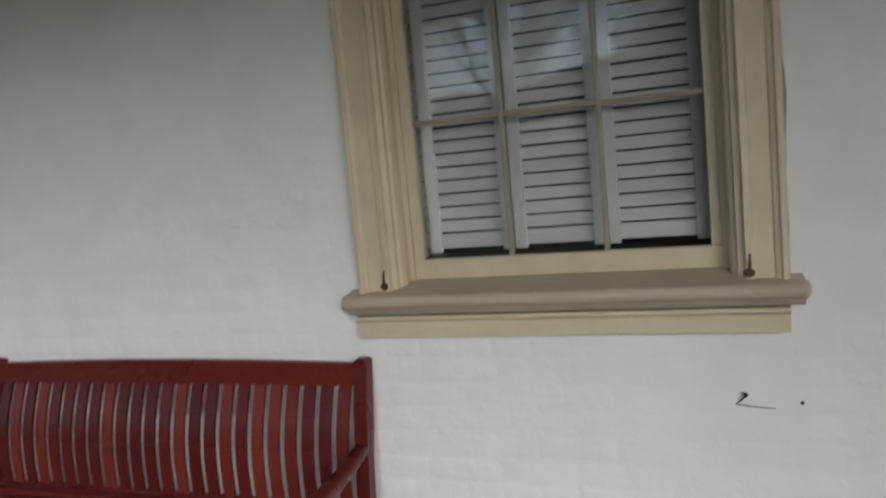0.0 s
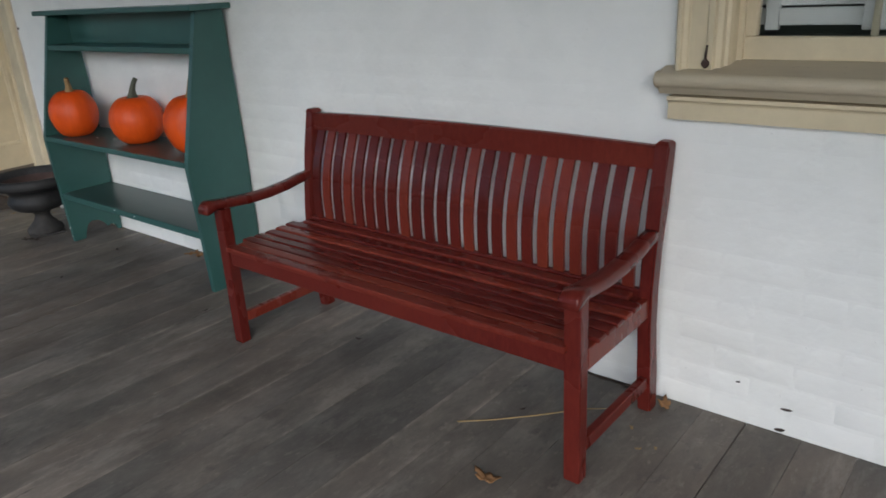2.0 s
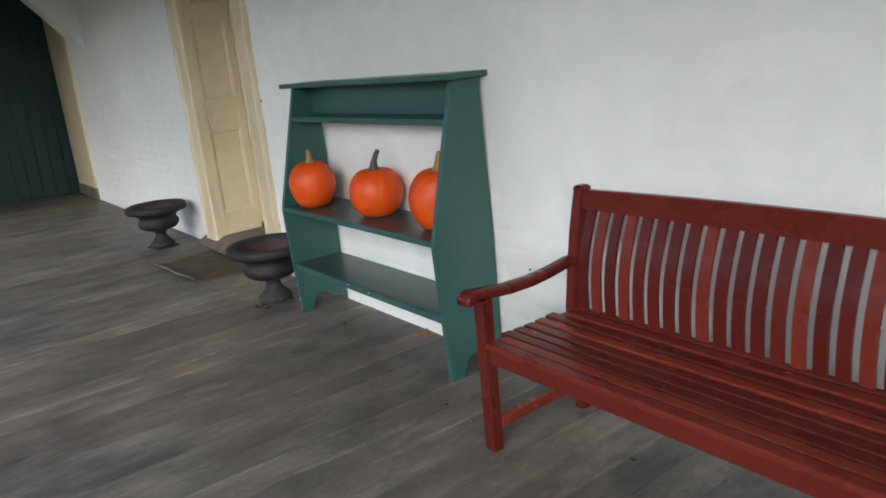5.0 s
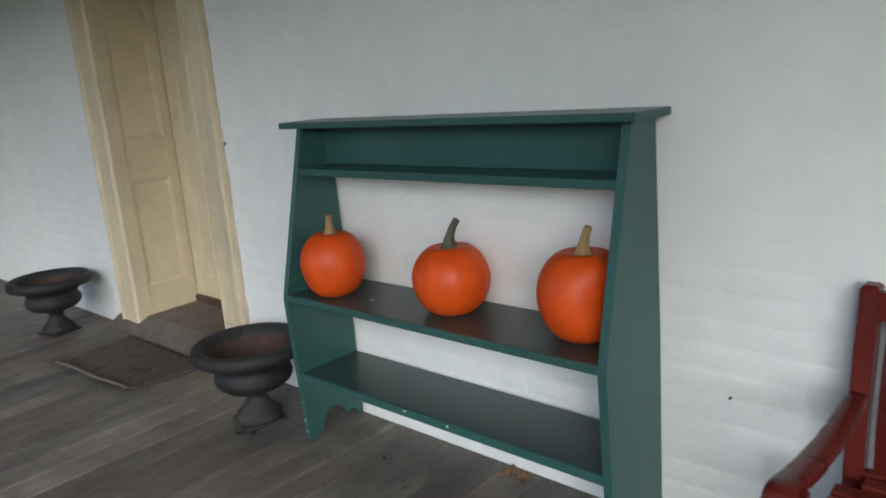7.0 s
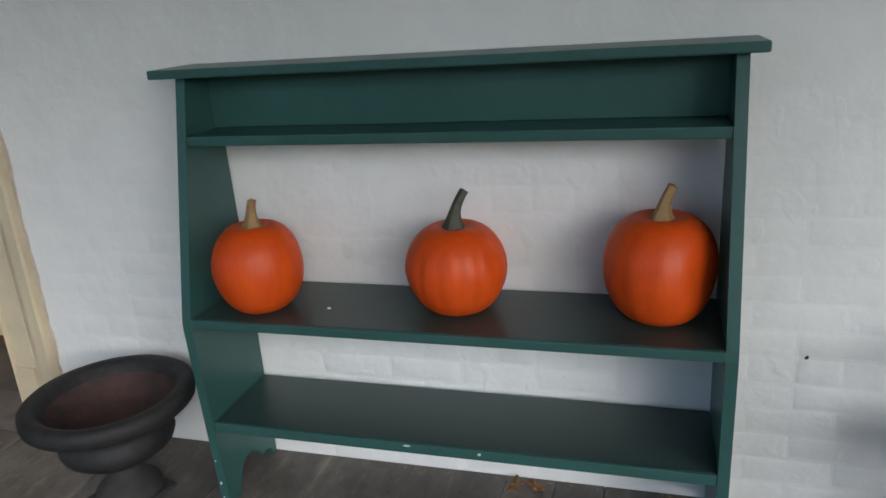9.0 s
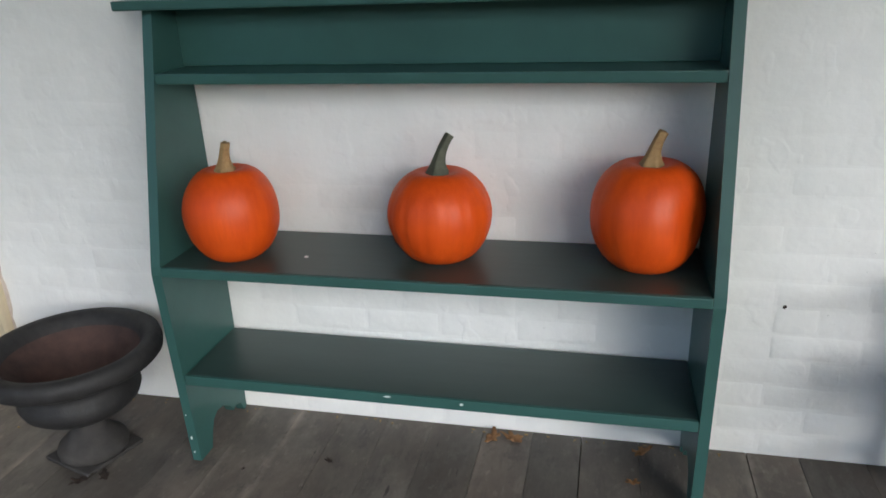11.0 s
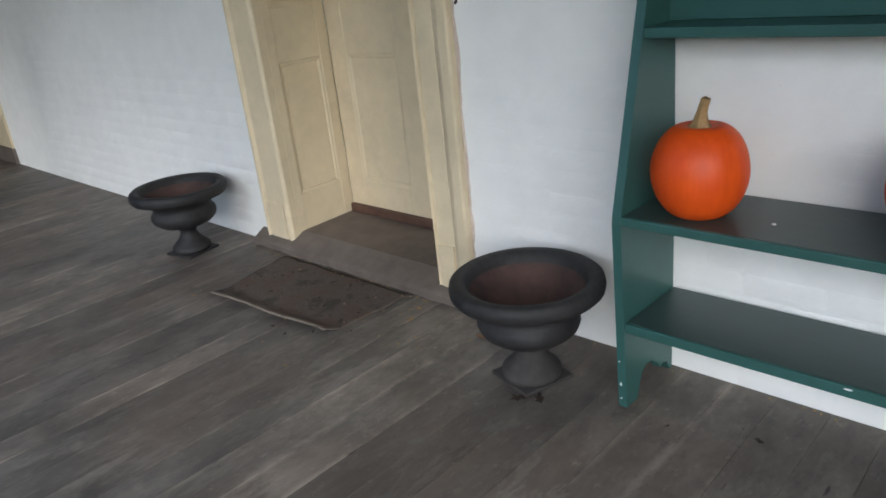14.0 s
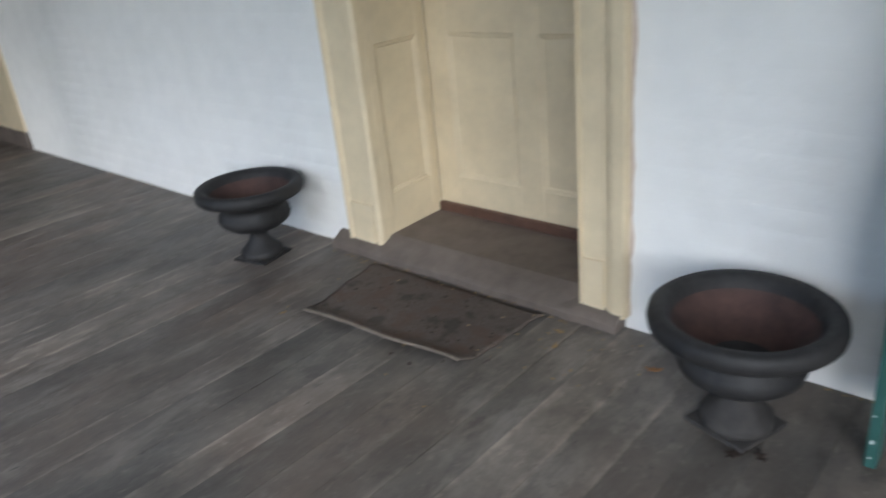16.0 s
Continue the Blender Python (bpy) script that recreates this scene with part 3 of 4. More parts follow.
step_bm = loft([[(x, f, 0.0), (x, f - 0.002, 0.03), (x, f + 0.012, 0.042 + rnd.uniform(-0.002, 0.002)), (x, -0.01, 0.07 + rnd.uniform(-0.002, 0.002)), (x, 0.04, 0.094), (x, 0.42, 0.1), (x, 0.42, 0.0)] for x, f in zip(cuts, front)])
tagged(part("threshold", step_bm, STEPWOOD), "worn brown wooden doorstep with a splintered front edge", "doorstep", kind="structure")

# ---- second doorway, past the arch ----
far = thing("door_2", (-10.1, 0.0, 0.0), "cream door frame in the dim end of the porch", "door", kind="structure")
for name, b, m in (("casing", (-11.2 + 10.1, -10.2 + 10.1, -0.02, 0.049, 0.14, 2.6), CREAM), ("plinth_block", (-11.2 + 10.1, -10.195 + 10.1, -0.03, 0.049, 0.0, 0.139), STEPWOOD)):
    part(name, box(*b, 0.006), m, far)
end = bmesh.new()
box(-11.42, -11.3, -3.1, -0.001, -0.3, CEILING, 0, bm=end)
for k in range(20):
    y = -3.08 + k * 0.155
    box(-11.3, -11.288, y + 0.004, y + 0.15, 0.0, CEILING - 0.01, 0.003, 1, bm=end)
tagged(part("wall_west", end, SHADED_GREEN), "green boarded end wall of the porch, coloured darker for shade", "wall", kind="structure")
# unseen wall, added to block daylight so the porch end stays dark
tagged(part("wall_south_blocker", box(-11.42, -9.3, -3.2, -3.0, -0.3, CEILING, 0), WHITE), "unseen white wall added to keep daylight off the porch end", "wall", kind="structure")


# ---- bench ----
def bench():
    bx, w = -1.294, 0.749
    b = thing("garden_bench", (bx, -0.3, 0.0), "red-stained wooden garden bench with a curved slatted back", "bench")
    def put(name, bm, label="", smooth=False):
        bmesh.ops.translate(bm, verts=bm.verts, vec=(0, 0.3, 0))
        return part(name, bm, MAHOGANY, b, label, smooth)
    post_y = [(0.0, -0.085), (0.12, -0.095), (0.3, -0.112), (0.42, -0.112), (0.55, -0.096), (0.7, -0.068), (0.835, -0.042)]
    for s in (-1, 1):
        x = s * w
        sec = []
        for z, y in post_y:
            t = 0.0215
            sec.append([(x - t, y - 0.026, z), (x + t, y - 0.026, z), (x + t, y + 0.026, z), (x - t, y + 0.026, z)])
        y = post_y[-1][1]
        sec.append([(x - 0.02, y - 0.025, 0.844), (x + 0.02, y - 0.025, 0.844), (x + 0.02, y + 0.025, 0.844), (x - 0.02, y + 0.025, 0.844)])
        sec.append([(x - 0.013, y - 0.016, 0.853), (x + 0.013, y - 0.016, 0.853), (x + 0.013, y + 0.016, 0.853), (x - 0.013, y + 0.016, 0.853)])
        bm = loft(sec)
        bmesh.ops.bevel(bm, geom=[e for e in bm.edges if abs(e.verts[0].co.z - e.verts[1].co.z) > 0.01], offset=0.005, segments=2, affect="EDGES")
        put("back_post", bm)
        lx = x - (0.016 if s < 0 else 0.011)
        put("front_leg", box(lx - 0.0245, lx + 0.0245, -0.55, -0.506, 0.0, 0.556, 0.005))
        put("side_rail", box(x - 0.013, x + 0.013, -0.506, -0.13, 0.335, 0.398, 0.004))
        put("stretcher", box(x - 0.013, x + 0.013, -0.506, -0.115, 0.085, 0.125, 0.005))
        # arm: rises to the post, dips, and ends in a rolled nose
        line = [(-0.085, 0.592), (-0.14, 0.588), (-0.22, 0.573), (-0.32, 0.563), (-0.42, 0.563), (-0.5, 0.57), (-0.555, 0.576)]
        sec = []
        for i, (y, z) in enumerate(line):
            hw = 0.02 + 0.008 * min(1, i / 4)
            th = 0.0165
            ax = x + (-0.024 if s < 0 else 0.008) * min(1, i / 6)
            sec.append([(ax + hw * cx, y, z + th * cz) for cx, cz in ((-1, -0.7), (-0.8, -1), (0.8, -1), (1, -0.7), (1, 0.6), (0.75, 0.95), (-0.75, 0.95), (-1, 0.6))])
        hw = 0.029
        for y, z, th in ((-0.58, 0.573, 0.022), (-0.598, 0.566, 0.02), (-0.606, 0.56, 0.01)):
            sec.append([(ax + hw * cx, y, z + th * cz) for cx, cz in ((-1, -0.7), (-0.8, -1), (0.8, -1), (1, -0.7), (1, 0.6), (0.75, 0.95), (-0.75, 0.95), (-1, 0.6))])
        put("armrest", loft(sec), "", True)
    # aprons and rails
    put("front_apron", box(-w + 0.022, w - 0.022, -0.548, -0.522, 0.338, 0.398, 0.005))
    put("rear_rail", box(-w + 0.02, w - 0.02, -0.135, -0.108, 0.345, 0.42, 0.005))
    put("cross_rail", box(-0.014, 0.014, -0.522, -0.135, 0.345, 0.39, 0.003))
    sec = []
    for k in range(15):
        u = -1 + 2 * k / 14
        x = u * (w - 0.0205)
        up = 0.838 + 0.012 * (1 - u * u)
        sec.append([(x, -0.068, 0.772), (x, -0.064, up - 0.006), (x, -0.056, up), (x, -0.036, up), (x, -0.03, up - 0.006), (x, -0.036, 0.772)])
    put("top_rail", loft(sec), "", False)
    # seat slats, gently dished
    n = 8
    for k in range(n):
        y0 = -0.566 + k * 0.0535
        dip = -0.012 * math.sin(math.pi * (k + 0.3) / n)
        reach = w + 0.026 if k > 0 else w + 0.03
        if 1 <= k < n:
            reach = w - 0.03 if k == n - 1 else w + 0.02
        if k == 0 or k == 1:
            reach = w - 0.0235
        put("seat_slat", box(-reach, reach, y0, y0 + 0.043, 0.398 + dip * 0.4, 0.42 + dip, 0.006))
    # back slats: one bowed shape, repeated
    sec = []
    for k in range(25):
        u = k / 24
        z = 0.412 + u * 0.365
        y = -0.122 + 0.067 * u - 0.026 * math.sin(math.pi * u)
        sec.append([(-0.0192, y + 0.3 - 0.0058, z), (0.0192, y + 0.3 - 0.0058, z), (0.0192, y + 0.3 + 0.0058, z), (-0.0192, y + 0.3 + 0.0058, z)])
    bm = loft(sec)
    bmesh.ops.bevel(bm, geom=[e for e in bm.edges if abs(e.verts[0].co.z - e.verts[1].co.z) > 0.01], offset=0.003, segments=1, affect="EDGES")
    data = finish(bm, "back_slat", MAHOGANY)
    for k in range(24):
        o = new("back_slat", data)
        o.parent = b
        o.location = (-0.689 + 1.378 * k / 23, 0, 0)
    return b


bench()


# ---- shelf ----
def shelf_unit():
    x0, x1, t = -4.0, -2.584, 0.027
    s = thing("plant_shelf", ((x0 + x1) / 2, -0.16, 0.0), "dark green painted wooden shelf unit with tapered sides", "shelf")
    base = Matrix.Translation(-s.location)
    def put(name, bm, mat=GREEN, label=""):
        bmesh.ops.transform(bm, matrix=base, verts=bm.verts)
        return part(name, bm, mat, s, label)
    arch = [(-0.03, 0.0), (-0.045, 0.035), (-0.075, 0.045), (-0.09, 0.035), (-0.105, 0.06), (-0.14, 0.088), (-0.18, 0.094), (-0.205, 0.08), (-0.22, 0.05), (-0.235, 0.0)]
    side = [(-0.012, 0.0)] + arch + [(-0.3, 0.0), (-0.326, 0.6), (-0.322, 0.625), (-0.165, 1.249), (-0.03, 1.249), (-0.013, 0.62)]
    for a in (x0, x1 - t):
        bm = bmesh.new()
        lo = [bm.verts.new((a, y, z)) for y, z in side]
        hi = [bm.verts.new((a + t, y, z)) for y, z in side]
        for i in range(len(side)):
            k = (i + 1) % len(side)
            bm.faces.new((lo[i], lo[k], hi[k], hi[i]))
        caps = [bm.faces.new(lo), bm.faces.new(hi[::-1])]
        bm.normal_update()
        bmesh.ops.triangulate(bm, faces=caps)
        put("side_board", bm)
    put("top_board", box(x0 - 0.052, x1 + 0.035, -0.212, -0.006, 1.25, 1.274, 0.005))
    put("back_board", box(x0 + t, x1 - t, -0.062, -0.046, 1.1, 1.249, 0.002))
    for name, yf, z0, z1 in (("upper_shelf", -0.203, 1.072, 1.099), ("middle_shelf", -0.327, 0.597, 0.623), ("bottom_shelf", -0.309, 0.261, 0.292)):
        shelf = put(name, box(x0 + t + 0.0005, x1 - t - 0.0005, yf, -0.006 if z0 > 1 else -0.016, z0, z1, 0.004))
        if name != "upper_shelf":
            bm = box(x0 + t + 0.006, x1 - t - 0.006, yf + 0.008, -0.02, z1 - 0.0005, z1 + 0.0012, 0)
            bmesh.ops.transform(bm, matrix=base, verts=bm.verts)
            part("worn_top", bm, GREEN_WORN, shelf, "scuffed grey-green top face")
    for x, y, z, w, h in ((-3.386, -0.3095, 0.284, 0.012, 0.003), (-3.189, -0.3095, 0.28, 0.006, 0.004), (-3.993, -0.3195, 0.62, 0.004, 0.005), (-3.99, -0.3035, 0.08, 0.004, 0.008), (-3.99, -0.3015, 0.03, 0.003, 0.004), (-3.992, -0.307, 0.16, 0.003, 0.003)):
        bm = loft([[(x + w * c * q, yy, z + h * sn * q) for c, sn in ((1, 0.1), (0.3, 1), (-0.6, 0.7), (-1, -0.2), (-0.2, -0.9), (0.6, -0.6))] for yy, q in ((y + 0.004, 1.0), (y - 0.0012, 0.85))])
        put("paint_chip", bm, COLUMN, "pale chip in the green paint")
    put("paint_chip", lathe([(0.006, 0.624), (0.005, 0.6262)], 7, -3.615, -0.207), COLUMN, "pale fleck of paint")
    return s


shelf_unit()


# ---- pumpkins ----
def pumpkin(x, y, wide, tall, seed, tip, stem_mat, ribs=15, dent=None, label="", cut=0.028):
    r = random.Random(seed)
    z0 = 0.6242
    p = thing("pumpkin", (x, y, z0), label, "pumpkin", "pumpkins on the shelf")
    bm = bmesh.new()
    nu, nv = 90, 28
    phase = [r.uniform(-0.3, 0.3) for _ in range(ribs)]
    depth = [r.uniform(0.5, 1.0) for _ in range(ribs)]
    rings = []
    for j in range(1, nv):
        v = math.pi * j / nv
        ring = []
        for i in range(nu):
            a = 2 * math.pi * i / nu
            k = a / (2 * math.pi) * ribs
            f = k - math.floor(k) - 0.5
            groove = depth[int(k) % ribs] * cut * (abs(2 * f) ** 4)
            # fuller shoulders than a ball, hollow at the two ends
            taper = 1 + 0.012 * math.cos(v) - 0.01 * (1 - math.cos(v)) * math.sin(v)
            rad = taper * (math.sin(v) ** 0.8) * (1 - groove) * (1 + 0.03 * noise.noise(Vector((math.cos(a) * 0.9 + seed, math.sin(a) * 0.9, v))))
            h = math.cos(v)
            h = math.copysign(abs(h) ** 1.05, h) - 0.17 * math.exp(-((v / 0.24) ** 2)) + 0.12 * math.exp(-(((math.pi - v) / 0.3) ** 2))
            px, py, pz = rad * wide / 2 * math.cos(a), rad * wide / 2 * math.sin(a), h * tall / 2
            if dent:
                dd = (Vector((px, py, pz)) - Vector(dent[:3])).length
                push = dent[3] * math.exp(-(dd / dent[4]) ** 2)
                px, py = px * (1 - push), py * (1 - push)
            ring.append(bm.verts.new((px, py, pz)))
        rings.append(ring)
    low = min(v.co.z for v in bm.verts)
    top = bm.verts.new((0, 0, tall * 0.42))
    bot = bm.verts.new((0, 0, -tall * 0.44))
    for i in range(nu):
        bm.faces.new((top, rings[0][i], rings[0][(i + 1) % nu]))
        bm.faces.new((bot, rings[-1][(i + 1) % nu], rings[-1][i]))
    for q, s in zip(rings, rings[1:]):
        for i in range(nu):
            bm.faces.new((q[i], s[i], s[(i + 1) % nu], q[(i + 1) % nu]))
    bmesh.ops.translate(bm, verts=bm.verts, vec=(0, 0, -low))
    if dent:
        spot = Vector(dent[:3]) + Vector((0, 0, -low))
        for f in bm.faces:
            away = f.calc_center_median() - spot
            if away.length < 0.018 + 0.01 * noise.noise(away * 25):
                f.material_index = 1
    part("flesh", bm, (PUMPKIN, SCAR), p, "", True)
    # ridged, bent stem with a flared foot
    end = Vector(tip) - Vector((x, y, z0))
    start = Vector((0, 0, tall * 0.85))
    pts, rad = [], []
    for k in range(9):
        u = k / 8
        c = start.lerp(end, u)
        c.x = start.x + (end.x - start.x) * u ** 2.3
        c.y = start.y + (end.y - start.y) * u ** 2.3
        pts.append(c)
        rad.append(0.02 * (1 - u) ** 4 + 0.0155 - 0.0065 * u + 0.002 * u ** 4)
    sections = []
    n = 20
    for i, c in enumerate(pts):
        ahead = pts[min(i + 1, 8)] - pts[max(i - 1, 0)]
        q = ahead.to_track_quat("Z", "Y")
        sections.append([c + q @ Vector((rad[i] * (1 + 0.16 * math.cos(5 * 2 * math.pi * k / n)) * math.cos(2 * math.pi * k / n), rad[i] * (1 + 0.16 * math.cos(5 * 2 * math.pi * k / n)) * math.sin(2 * math.pi * k / n), 0)) for k in range(n)])
    part("stem", loft(sections), stem_mat, p, "", True)
    return p


pumpkin(-3.807, -0.215, 0.248, 0.262, 1, (-3.79, -0.225, 0.93), STEM_TAN, 13, None, "smooth round orange pumpkin with a short tan stem on a shelf", 0.006)
pumpkin(-3.262, -0.155, 0.268, 0.25, 2, (-3.232, -0.14, 0.94), STEM_GREEN, 15, None, "round orange pumpkin with a grey-green bent stem on a shelf")
pumpkin(-2.752, -0.147, 0.283, 0.283, 3, (-2.73, -0.15, 0.955), STEM_TAN, 14, (0.118, -0.075, 0.0, 0.2, 0.085), "larger orange pumpkin with a dented side and tan stem")


# ---- urns ----
def urn(x, y, turn, label, foot_mat=IRON):
    u = thing("garden_urn", (x, y, 0.0), label, "urn", "urns beside the door")
    u.rotation_euler.z = turn
    u.scale = (1, 1, 1.06)
    part("base_plate", box(-0.097, 0.097, -0.097, 0.097, 0.0, 0.012, 0.005), foot_mat, u)
    foot = [(0.096, 0.011), (0.1, 0.026), (0.097, 0.037), (0.094, 0.043), (0.082, 0.05), (0.075, 0.06), (0.056, 0.078), (0.044, 0.1), (0.042, 0.116), (0.05, 0.126), (0.056, 0.132), (0.05, 0.14)]
    part("pedestal", lathe(foot), foot_mat, u, "", True)
    bowl = [(0.045, 0.138), (0.085, 0.142), (0.13, 0.156), (0.158, 0.178), (0.167, 0.2), (0.163, 0.219), (0.152, 0.232), (0.148, 0.245), (0.156, 0.26), (0.18, 0.276), (0.212, 0.288), (0.236, 0.294),
            (0.245, 0.303), (0.248, 0.32), (0.244, 0.338), (0.231, 0.347), (0.212, 0.346), (0.198, 0.338)]
    part("bowl", lathe(bowl + [(0.19, 0.318), (0.17, 0.285), (0.143, 0.258), (0.135, 0.238), (0.125, 0.206)], 64), IRON, u, "", True)
    inside = [(0.186, 0.31), (0.168, 0.283), (0.14, 0.258), (0.132, 0.238), (0.118, 0.214), (0.07, 0.2), (0.01, 0.196)]
    part("lining", lathe([(r * 0.985, z + 0.002) for r, z in inside], 48, top_cap=False), RUST, u, "rusty brown inside of the bowl", True)
    return u


urn(-4.32, -0.31, radians(-17), "black cast-iron urn with a dusty foot, rusty inside, beside the door", DUSTY)
urn(-6.565, -0.31, radians(12), "black cast-iron urn, empty, on the far side of the door")


# ---- door mat ----
def mat():
    m = thing("door_mat", (-5.55, -0.33, 0.0), "worn brown door mat with a curled front edge", "mat")
    c00, c10, c11, c01 = Vector((-5.925, -0.568, 0)), Vector((-5.15, -0.52, 0)), Vector((-5.125, -0.092, 0)), Vector((-6.02, -0.092, 0))
    nu, nv = 40, 24
    def at(u, v):
        p = c00.lerp(c10, u).lerp(c01.lerp(c11, u), v)
        curl = math.exp(-((v / 0.09) ** 2)) * (0.012 + 0.022 * math.exp(-(((u - 0.85) / 0.25) ** 2)) + 0.01 * math.sin(6 * u))
        z = 0.004 + curl + 0.003 * (1 + noise.noise(p * 5))
        rag = 0.004 + 0.006 * max(0, abs(2 * u - 1) - 0.8) * 5 + 0.004 * v
        return p + Vector((rag * 2 * noise.noise(p * 11), rag * 1.6 * noise.noise(p * 13 + Vector((3, 1, 0))), z - 0.003 * v))
    top = bmesh.new()
    g = [[top.verts.new(at(i / nu, j / nv) - m.location) for i in range(nu + 1)] for j in range(nv + 1)]
    for j in range(nv):
        for i in range(nu):
            top.faces.new((g[j][i], g[j][i + 1], g[j + 1][i + 1], g[j + 1][i]))
    r = bmesh.ops.extrude_face_region(top, geom=top.faces[:])
    for v in [e for e in r["geom"] if isinstance(e, bmesh.types.BMVert)]:
        v.co.z -= 0.0045
    part("weave", top, MAT, m, "", True)
    pts = [at(k / 40, 0.0) - m.location + Vector((0, -0.002, -0.002)) for k in range(41)]
    part("binding", tube(pts, [0.005] * 41, 8), MAT_EDGE, m, "pale frayed front edge", True)
    return m


mat()


# ---- fallen leaves and bits ----
def leaf(x, y, z, size, turn, seed, mat, label, lobes=5):
    r = random.Random(seed)
    bm = bmesh.new()
    pts = []
    n = lobes * 4 + 2
    for k in range(n):
        a = 2 * math.pi * k / n
        rad = size * (0.5 + 0.5 * abs(math.sin(a * lobes / 2 + 0.6))) * (0.6 + 0.4 * abs(math.cos(a))) * r.uniform(0.85, 1.15)
        pts.append((rad * math.cos(a), 0.7 * rad * math.sin(a)))
    def lift(px, py):
        return size * (0.10 + 0.55 * (py / size) ** 2 + 0.28 * (px / size) ** 2 + 0.1 * math.sin(9 * px / size + seed))
    mid = bm.verts.new((0, 0, lift(0, 0)))
    inner = [bm.verts.new((u * 0.5, v * 0.5, lift(u * 0.5, v * 0.5))) for u, v in pts]
    outer = [bm.verts.new((u, v, lift(u, v))) for u, v in pts]
    for k in range(n):
        j = (k + 1) % n
        bm.faces.new((mid, inner[k], inner[j]))
        bm.faces.new((inner[k], outer[k], outer[j], inner[j]))
    low = min(v.co.z for v in bm.verts)
    ext = bmesh.ops.extrude_face_region(bm, geom=bm.faces[:])
    for v in [e for e in ext["geom"] if isinstance(e, bmesh.types.BMVert)]:
        v.co.z += size * 0.03
    bmesh.ops.translate(bm, verts=bm.verts, vec=(0, 0, -low))
    ob = part("dry_leaf", bm, mat, None, "", True, (x, y, z))
    ob.rotation_euler = (0, 0, turn)
    return tagged(ob, label, "leaf", "fallen leaves on the porch")


BROWN = "curled dry brown leaf lying on the porch boards"
DARK = "small rotting dark leaf on the porch boards"
for k, (x, y, size, m) in enumerate(((-0.752, -0.673, 0.045, LEAF), (-3.15, -0.055, 0.04, LEAF), (-3.09, -0.05, 0.042, LEAF), (-2.72, -0.055, 0.035, LEAF), (-0.5, -0.05, 0.04, LEAF),
                                     (-1.668, -0.267, 0.014, LEAF_DARK), (-2.443, -0.448, 0.013, LEAF_DARK), (-3.6, -0.241, 0.016, LEAF_DARK), (-4.268, -0.442, 0.036, LEAF_DARK), (-4.215, -0.415, 0.03, LEAF_DARK),
                                     (-4.62, -0.2, 0.028, LEAF), (-4.96, -0.25, 0.02, STRAW), (-5.0, -0.16, 0.022, STRAW), (-6.0, -0.62, 0.016, STRAW), (-3.45, -0.62, 0.014, LEAF_DARK), (-0.47, -0.31, 0.012, STRAW), (-0.43, -0.28, 0.01, STRAW),
                                     (-2.746, -0.192, 0.022, LEAF), (-3.833, -0.315, 0.008, LEAF_DARK), (-5.336, -0.695, 0.008, STRAW), (-0.861, -0.323, 0.011, LEAF_DARK), (-0.53, -0.225, 0.012, STRAW), (-0.6, -0.04, 0.03, LEAF_DARK), (-0.55, -0.055, 0.022, LEAF_DARK))):
    leaf(x, y, 0.0005, size, k * 1.3, k, m, BROWN if m is LEAF else DARK if m is LEAF_DARK else "pale scrap of dry leaf on the porch boards")


def litter():
    """Crumbled leaf on and round the mat."""
    r = random.Random(8)
    bm = bmesh.new()
    for _ in range(60):
        x, y = (r.uniform(-5.9, -5.15), r.uniform(-0.48, -0.1)) if r.random() < 0.6 else (r.gauss(-5.3, 0.12), r.gauss(-0.4, 0.09))
        s = r.uniform(0.003, 0.011) * (1.8 if r.random() < 0.12 else 1)
        a = r.uniform(0, 6.28)
        z = 0.016 if -5.92 < x < -5.13 and y > -0.52 else 0.001
        y = min(y, -0.085)
        q = [(s, 0.2 * s), (0.2 * s, s * 0.6), (-s, 0.1 * s), (-0.3 * s, -0.7 * s)]
        lo = [bm.verts.new((x + u * math.cos(a) - v * math.sin(a), y + u * math.sin(a) + v * math.cos(a), z + 0.25 * abs(u))) for u, v in q]
        hi = [bm.verts.new(v.co + Vector((0, 0, 0.002))) for v in lo]
        bm.faces.new(lo[::-1]), bm.faces.new(hi)
        for i in range(4):
            bm.faces.new((lo[i], lo[(i + 1) % 4], hi[(i + 1) % 4], hi[i]))
    return tagged(part("leaf_litter", bm, LEAF_DARK), "crumbled brown leaf bits on the door mat", "litter", kind="stuff")


litter()


